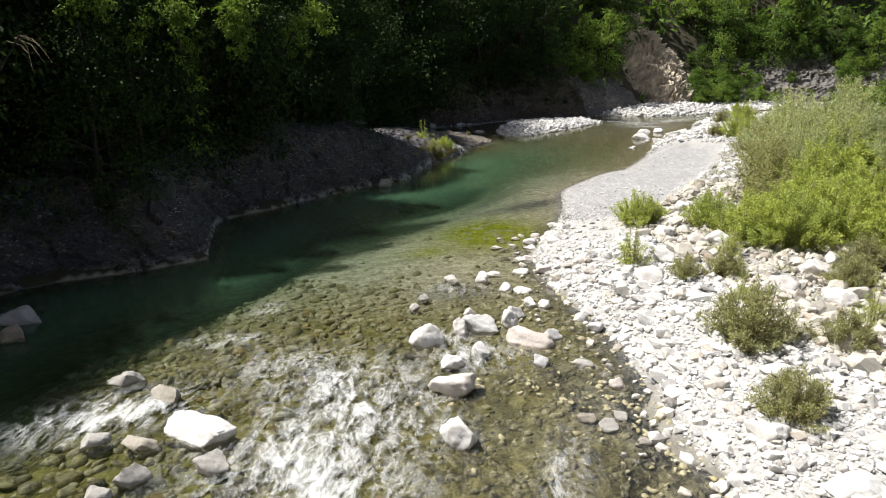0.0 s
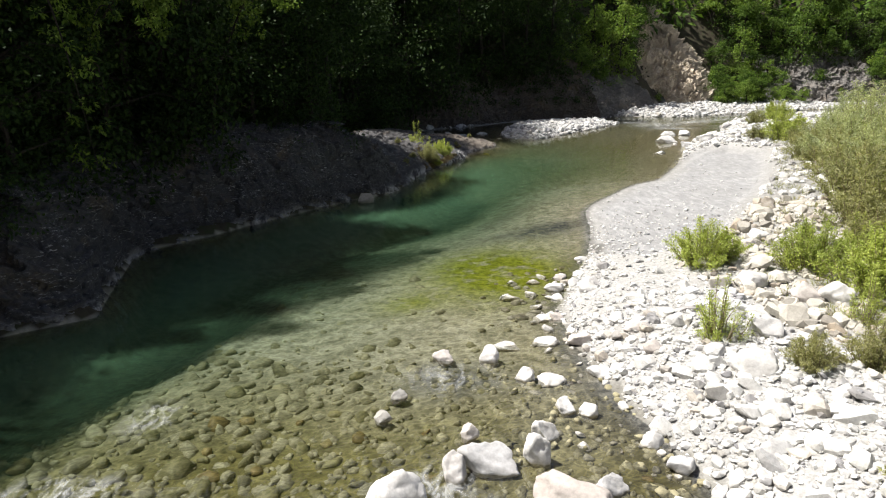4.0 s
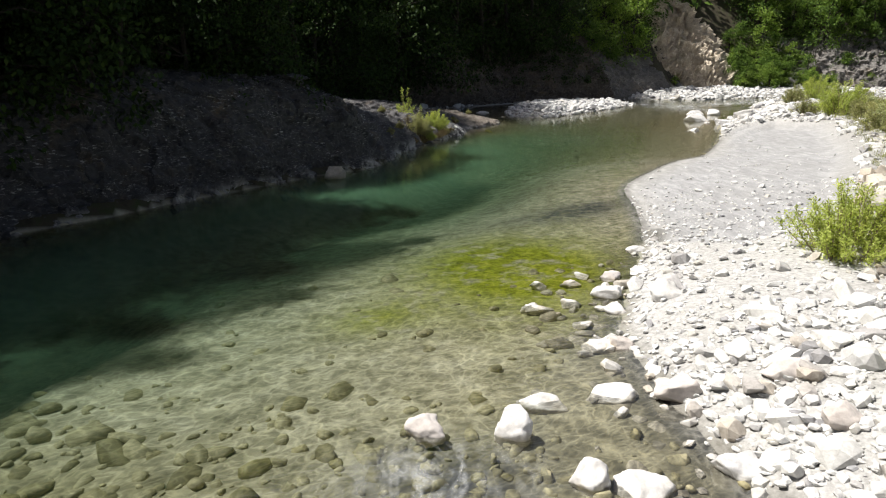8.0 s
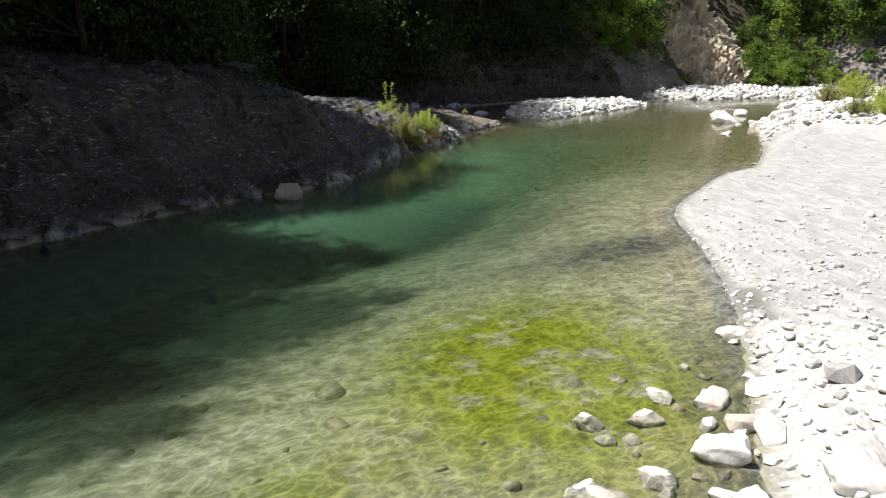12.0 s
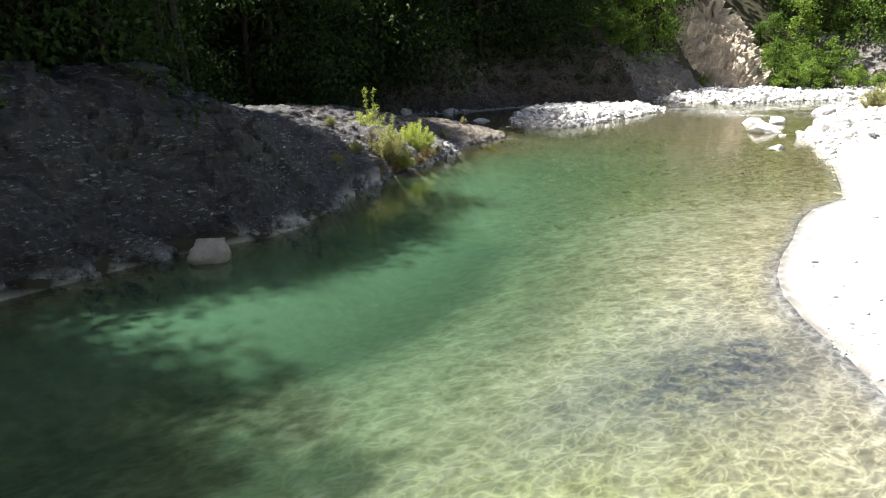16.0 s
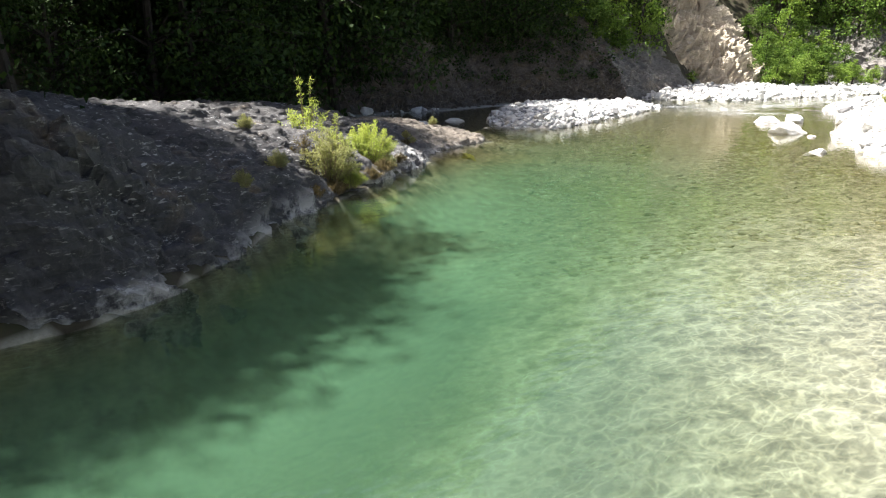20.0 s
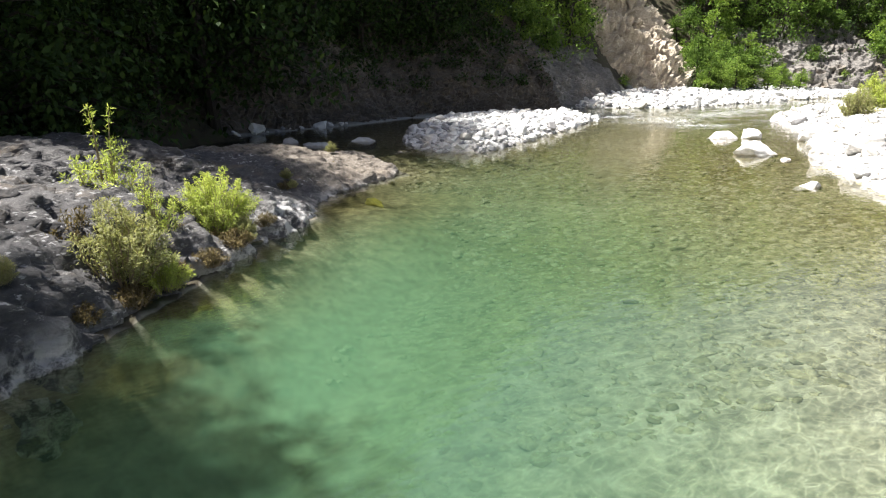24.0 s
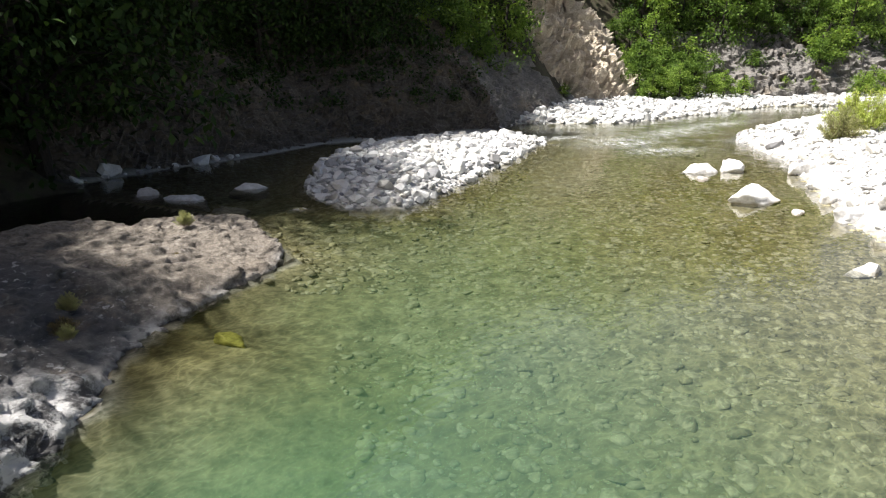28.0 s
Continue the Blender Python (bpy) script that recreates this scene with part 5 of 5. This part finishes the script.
SHRUBS = [(0, 11.1, 36.0, 1.0), (2, 8.9, 29.0, 1.15), (1, 10.6, 20.4, 1.35), (1, 9.6, 15.8, 0.9), (1, 12.2, 26.6, 0.8), (2, 13.6, 29.4, 0.8), (0, 15.6, 31.6, 1.3), (0, 17.8, 32.6, 1.5), (0, 17.0, 30.6, 1.3), (0, 19.6, 31.5, 1.5), (0, 20.4, 34.4, 1.6),
          (0, 14.9, 34.6, 1.0), (0, 21.5, 29.4, 1.4), (1, 20.5, 40.5, 1.6), (1, 22.5, 44, 1.9), (1, 24.5, 47.5, 2.0), (0, 24, 41, 1.7), (1, 26.5, 52, 2.0), (1, 28.5, 57, 1.8), (1, 30.0, 62.5, 1.7), (0, 27.5, 45, 2.2), (0, 30.5, 49.5, 2.3),
          (0, 31.5, 55, 2.2), (1, 32.5, 66, 1.5), (1, 33.5, 71, 1.3), (0, 34.5, 75.5, 1.6), (1, 32.4, 77.6, 1.0), (1, 36.5, 80.5, 1.1), (1, 16.5, 24.6, 0.9), (2, 11.6, 23.6, 0.7), (1, 13.3, 19.6, 0.8), (2, 15, 21, 0.8), (1, 18.5, 27, 1.0),
          (1, 40.4, 95, 1.1), (0, 44, 97, 1.3), (1, 10.6, 26.8, 0.6), (2, 17.5, 36.5, 0.9), (0, 34, 60, 2.0), (0, 25, 37, 1.6), (1, 19, 37.5, 1.2)]
for k, x, y, s in SHRUBS:
    stand(BUSHES[k], x, y, s, float(rng.uniform(0, 360)), None, float(rng.uniform(0.85, 1.1)))
for x, y, sc in [(25.2, 46.5, 0.75), (27.5, 50, 1.0), (29.5, 54.5, 1.15), (31.5, 59.5, 1.2), (28.8, 46.5, 1.1), (31.8, 51.5, 1.35), (34.2, 56, 1.4), (33.5, 64.5, 1.0), (24.5, 42.5, 0.6), (35.5, 69, 0.8), (30, 43, 0.9)]:
    stand(SAGE, x, y, sc, x * 53.0)
# willows on the rock bench by the water
for k, x, y, z, s in [(0, 0.2, 70.9, 0.6, 0.72), (1, -1.0, 66.8, 0.7, 0.85), (0, -0.3, 66.9, 0.3, 0.36), (2, -2.2, 70.2, 1.1, 1.3), (1, 0.8, 70.5, 0.3, 0.4), (1, -1.6, 68.0, 1.1, 0.5), (2, -0.9, 69.0, 0.9, 0.8)]:
    stand(BUSHES[k], x, y, s, float(rng.uniform(0, 360)), z)
for k, x, y, z, sc in [(1, 1.6, 76.9, 0.75, 0.2), (1, 1.9, 75.4, 0.7, 0.16), (1, 3.2, 84.0, 0.7, 0.25), (1, -3.6, 66.5, 2.3, 0.25), (1, -2.2, 64.4, 1.4, 0.28), (1, -2.6, 61.6, 1.3, 0.25)]:
    stand(BUSHES[k], x, y, sc, float(rng.uniform(0, 360)), z)
DRY = make_bush("bush", 0.75, 1.4, 44, 5, 0.10, 0.03, LEAF_DRY, "low dry brown heath clump on the rock ledge")
for n, (x, y, z, sc) in enumerate([(0.2, 70.0, 0.45, 0.8), (-0.7, 66.2, 0.35, 0.9), (-0.6, 69.6, 0.7, 0.9), (0.0, 69.0, 0.4, 0.7), (3.3, 80.7, 0.5, 0.7), (1.1, 77.9, 0.8, 0.8), (-1.3, 65.2, 0.4, 0.8), (1.6, 76.3, 0.6, 0.6), (2.2, 79.2, 0.7, 0.7), (0.8, 69.7, 0.5, 0.9), (0.35, 68.3, 0.45, 0.8), (1.35, 71.7, 0.5, 0.7), (-0.2, 67.4, 0.45, 0.8)]):
    stand(DRY, x, y, sc * 0.75, n * 71.0, z - 0.1, 0.7)
DRY.location = (-1.9, 67.2, 1.1)
snag = new("dead_tree")
bm = bmesh.new()
low = height(-23.0, 28.5)
stem = [Vector((-23.0 + 6.8 * f, 28.5 - 2.4 * f, low - 0.4 + (11.6 - low) * f ** 0.7)) for f in np.linspace(0, 1, 7)]
tube(bm, stem, [0.12, 0.11, 0.10, 0.085, 0.07, 0.05, 0.03], 6)
part("trunk", bm, BARK, snag)
for f, dx, dz in ((0.9, 0.9, -0.5), (0.96, 1.1, -0.9), (1.0, 0.8, -0.4), (1.0, 1.2, -1.0), (0.98, 0.5, -1.2)):
    bm = bmesh.new()
    a = stem[0].lerp(stem[-1], f)
    a.z = stem[-1].z - (1 - f) * 2
    tube(bm, [a, a + Vector((dx * 0.5, 0.1, dz * 0.3)), a + Vector((dx, -0.2, dz))], [0.028, 0.018, 0.006], 4)
    part("branch", bm, TWIG, snag)
tagged(snag, "dead tree with bare pale twigs leaning over the water", "tree")


def leaning_tree(foot, tip, boughs, label):
    """A tree on the bank's edge whose boughs hang out over the water into the sun."""
    root = new("tree")
    root.matrix_world = pose(*foot)
    foot, tip = Vector(foot), Vector(tip)
    mid = foot.lerp(tip, 0.5) + Vector((-0.8, 0, 1.2))
    stem = [foot - Vector((0, 0, 0.5)), foot.lerp(mid, 0.5) + Vector((-0.3, 0, 0.5)), mid, mid.lerp(tip, 0.55) + Vector((0, 0, 0.4)), tip]
    bm = bmesh.new()
    tube(bm, [p - foot for p in stem], [0.12, 0.10, 0.08, 0.05, 0.025], 7)
    part("trunk", bm, BARK, root)
    centres, spreads = [], []
    for dx, dy, dz, start in boughs:
        a = stem[2].lerp(stem[-1], start)
        path = [a + Vector((dx * f, dy * f, dz * f ** 1.7 + 0.5 * math.sin(f * 3.1))) for f in np.linspace(0, 1, 8)]
        bm = bmesh.new()
        tube(bm, [p - foot for p in path], [0.045 * (1.1 - k / 7) + 0.006 for k in range(8)], 4)
        part("branch", bm, BARK, root)
        for p in path[2:]:
            for _ in range(3):
                centres.append(p - foot + Vector(rng.normal(0, 0.28, 3).tolist()))
                spreads.append(float(rng.uniform(0.18, 0.42)))
    # lighter leaf colour stands in for sun on these boughs
    part("crown", leaves("crown", centres, spreads, 26, 0.2, 0.1, 0.45), LEAF_BRIGHT, root)
    return tagged(root, label, "tree")


for foot, tip, boughs in [((-17.6, 40.8), (-12.4, 39.8, 12.8), [(1.2, -0.6, -1.4, 0.8), (1.3, 0.2, -0.6, 0.9), (0.5, 0.8, -1.6, 0.9), (-0.8, -0.8, -1.2, 0.6), (0.8, 0.6, 0.2, 1.0), (0.8, 0.2, -2.2, 1.0)]),
                          ((-19.2, 36.6), (-14.2, 35.6, 12.5), [(1.6, -0.3, -6.8, 0.9), (0.5, 0.4, -1.0, 1.0), (1.1, 0.2, -0.2, 1.0), (-0.9, -0.6, -0.8, 0.7)]),
                          ((-22.6, 34.6), (-17.0, 33.4, 13.0), [(0.9, -0.2, -0.6, 1.0), (-0.6, -0.7, -0.6, 0.9)]),
                          ((-13.2, 49.0), (-9.2, 47.2, 13.4), [(1.0, -0.4, -0.6, 1.0), (1.4, 0.5, -1.0, 0.9), (0.2, -0.9, -1.2, 0.8), (-0.7, 0.5, -1.2, 0.6)])]:
    leaning_tree((foot[0], foot[1], height(*foot)), tip, boughs, "leaning tree whose light green boughs hang over the river")
# brush at the foot of the far slope
for x, y, sc in [(52.5, 134.5, 0.45), (54.5, 134.5, 0.45), (57, 135.5, 0.6), (61, 138, 0.5), (63, 137, 0.42), (66, 138.4, 0.5), (69.5, 138.8, 0.4), (88, 137.5, 0.5), (91, 138.5, 0.6), (95, 139.5, 0.55), (78, 141, 0.4), (82, 140.5, 0.35), (48, 139, 0.3), (39.5, 132, 0.22), (43.5, 137.5, 0.25), (46.5, 142, 0.3), (41, 136, 0.18)]:
    stand(FAR_TREES[3], x, y, sc, float(rng.uniform(0, 360)))
for ob, (x, y) in zip(BUSHES + [SAGE], [(36, 44), (37, 50), (23, 26), (37, 60)]):
    ob.location = (x, y, height(x, y))

# dry grass and weeds between the stones of the terrace
gx, gy, gz, gi = scatter(8, 58, -10, 90, 0.55, lambda x, y, z, i: ~i["river"] & ~i["bankside"] & (i["sand"] < 0.1) & (i["dr"] + 2.5 * wobble(x, y, 3.5, 6) > 6.5))
tuft = leaves("grass", np.stack([gx, gy, gz], -1), rng.uniform(0.12, 0.35, len(gx)), 34, 0.34, 0.022, 0.0, 1.6)
tuft.materials.append(LEAF_OLIVE)
tagged(new("grass", tuft), "dry yellow-green grass tufts between the terrace stones", "grass", kind="stuff")

# far woods on the upper slopes
wx, wy, wz, wi = scatter(-190, 260, 0, 300, 0.026, lambda x, y, z, i: i["bankside"] & ~i["river"] & (z > 11))
woods = leaves("forest", np.stack([wx, wy, wz + 4], -1), rng.uniform(3.0, 5.0, len(wx)), 34, 1.7, 1.1)
woods.materials.append(LEAF_SLOPE)
tagged(new("forest", woods), "dense green woods covering the upper valley slopes", "forest", kind="stuff")

# brambles and saplings that cover the slopes below the trees
ux, uy, uz, ui = scatter(-42, 130, 6, 190, 0.62, lambda x, y, z, i: i["bankside"] & ~i["river"] & np.where(i["dfar"] < i["dl"], (i["dfar"] > np.interp(x, [-30, 20, 24, 34, 42, 56, 62, 70], [1.0, 4.0, 7, 13, 30, 30, 13, 12])), i["dl"] > np.interp(y, [0, 40, 50, 56, 64, 76, 92], [3.4, 3.4, 4.6, 7.5, 10.5, 11, 8])))
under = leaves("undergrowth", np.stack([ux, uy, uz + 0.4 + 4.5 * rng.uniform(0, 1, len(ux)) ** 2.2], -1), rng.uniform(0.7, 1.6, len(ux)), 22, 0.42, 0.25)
under.materials.append(LEAF_SHADED)
tagged(new("undergrowth", under), "dark green brambles and saplings covering the wooded slopes", "undergrowth", kind="stuff")

# ivy and saplings hanging on the cliff of the inlet
hang = smooth_line(INLET, 0.5)
face = cliff_profile(7.5, 5.5)
tufts = []
for p in hang:
    for d, h in face(p.x, p.y)[12::6]:
        if rng.uniform() < 0.25 + 0.09 * h * (0.6 + noise.noise(p * 0.3)):
            tufts.append((p.x - 0.6 * d + rng.normal(0, 0.4), p.y + 0.8 * d + rng.normal(0, 0.4), h + rng.uniform(0.0, 0.5)))
under = leaves("undergrowth", np.array(tufts), rng.uniform(0.4, 1.1, len(tufts)), 40, 0.30, 0.17)
under.materials.append(LEAF_SHADED)
tagged(new("undergrowth", under), "dark ivy and saplings hanging over the shaded cliff", "undergrowth", kind="stuff")

# low boughs and saplings along the back of the rock bench
ux, uy, uz, ui = scatter(-34, -6, 10, 64, 1.3, lambda x, y, z, i: i["bankside"] & ~i["river"] & (i["dl"] > np.interp(y, [0, 50, 56, 64], [3.0, 3.6, 6.5, 9.5])) & (i["dl"] < np.interp(y, [0, 50, 56, 64], [7.5, 8, 10.5, 13])))
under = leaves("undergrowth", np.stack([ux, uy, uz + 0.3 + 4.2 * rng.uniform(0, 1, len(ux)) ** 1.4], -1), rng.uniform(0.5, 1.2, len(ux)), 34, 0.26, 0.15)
under.materials.append(LEAF_SHADED)
tagged(new("undergrowth", under), "dark saplings and low boughs behind the rock bench", "undergrowth", kind="stuff")

# single cobbles nearest the water
for me_i, (x, y, z, s) in enumerate(LOOSE):
    if me_i < 12:
        me = stones_mesh("cobble", np.zeros(1), np.zeros(1), np.zeros(1), np.ones(1), PIECE)
        LOOSE_MESH = [me] if me_i == 0 else LOOSE_MESH + [me]
    ob = new("cobble", LOOSE_MESH[me_i % 12])
    ob.matrix_world = pose(x, y, z + s * 0.09, 0, 0, float(rng.uniform(0, 360))) @ Matrix.Scale(float(s), 4)
    ob.parent = ground
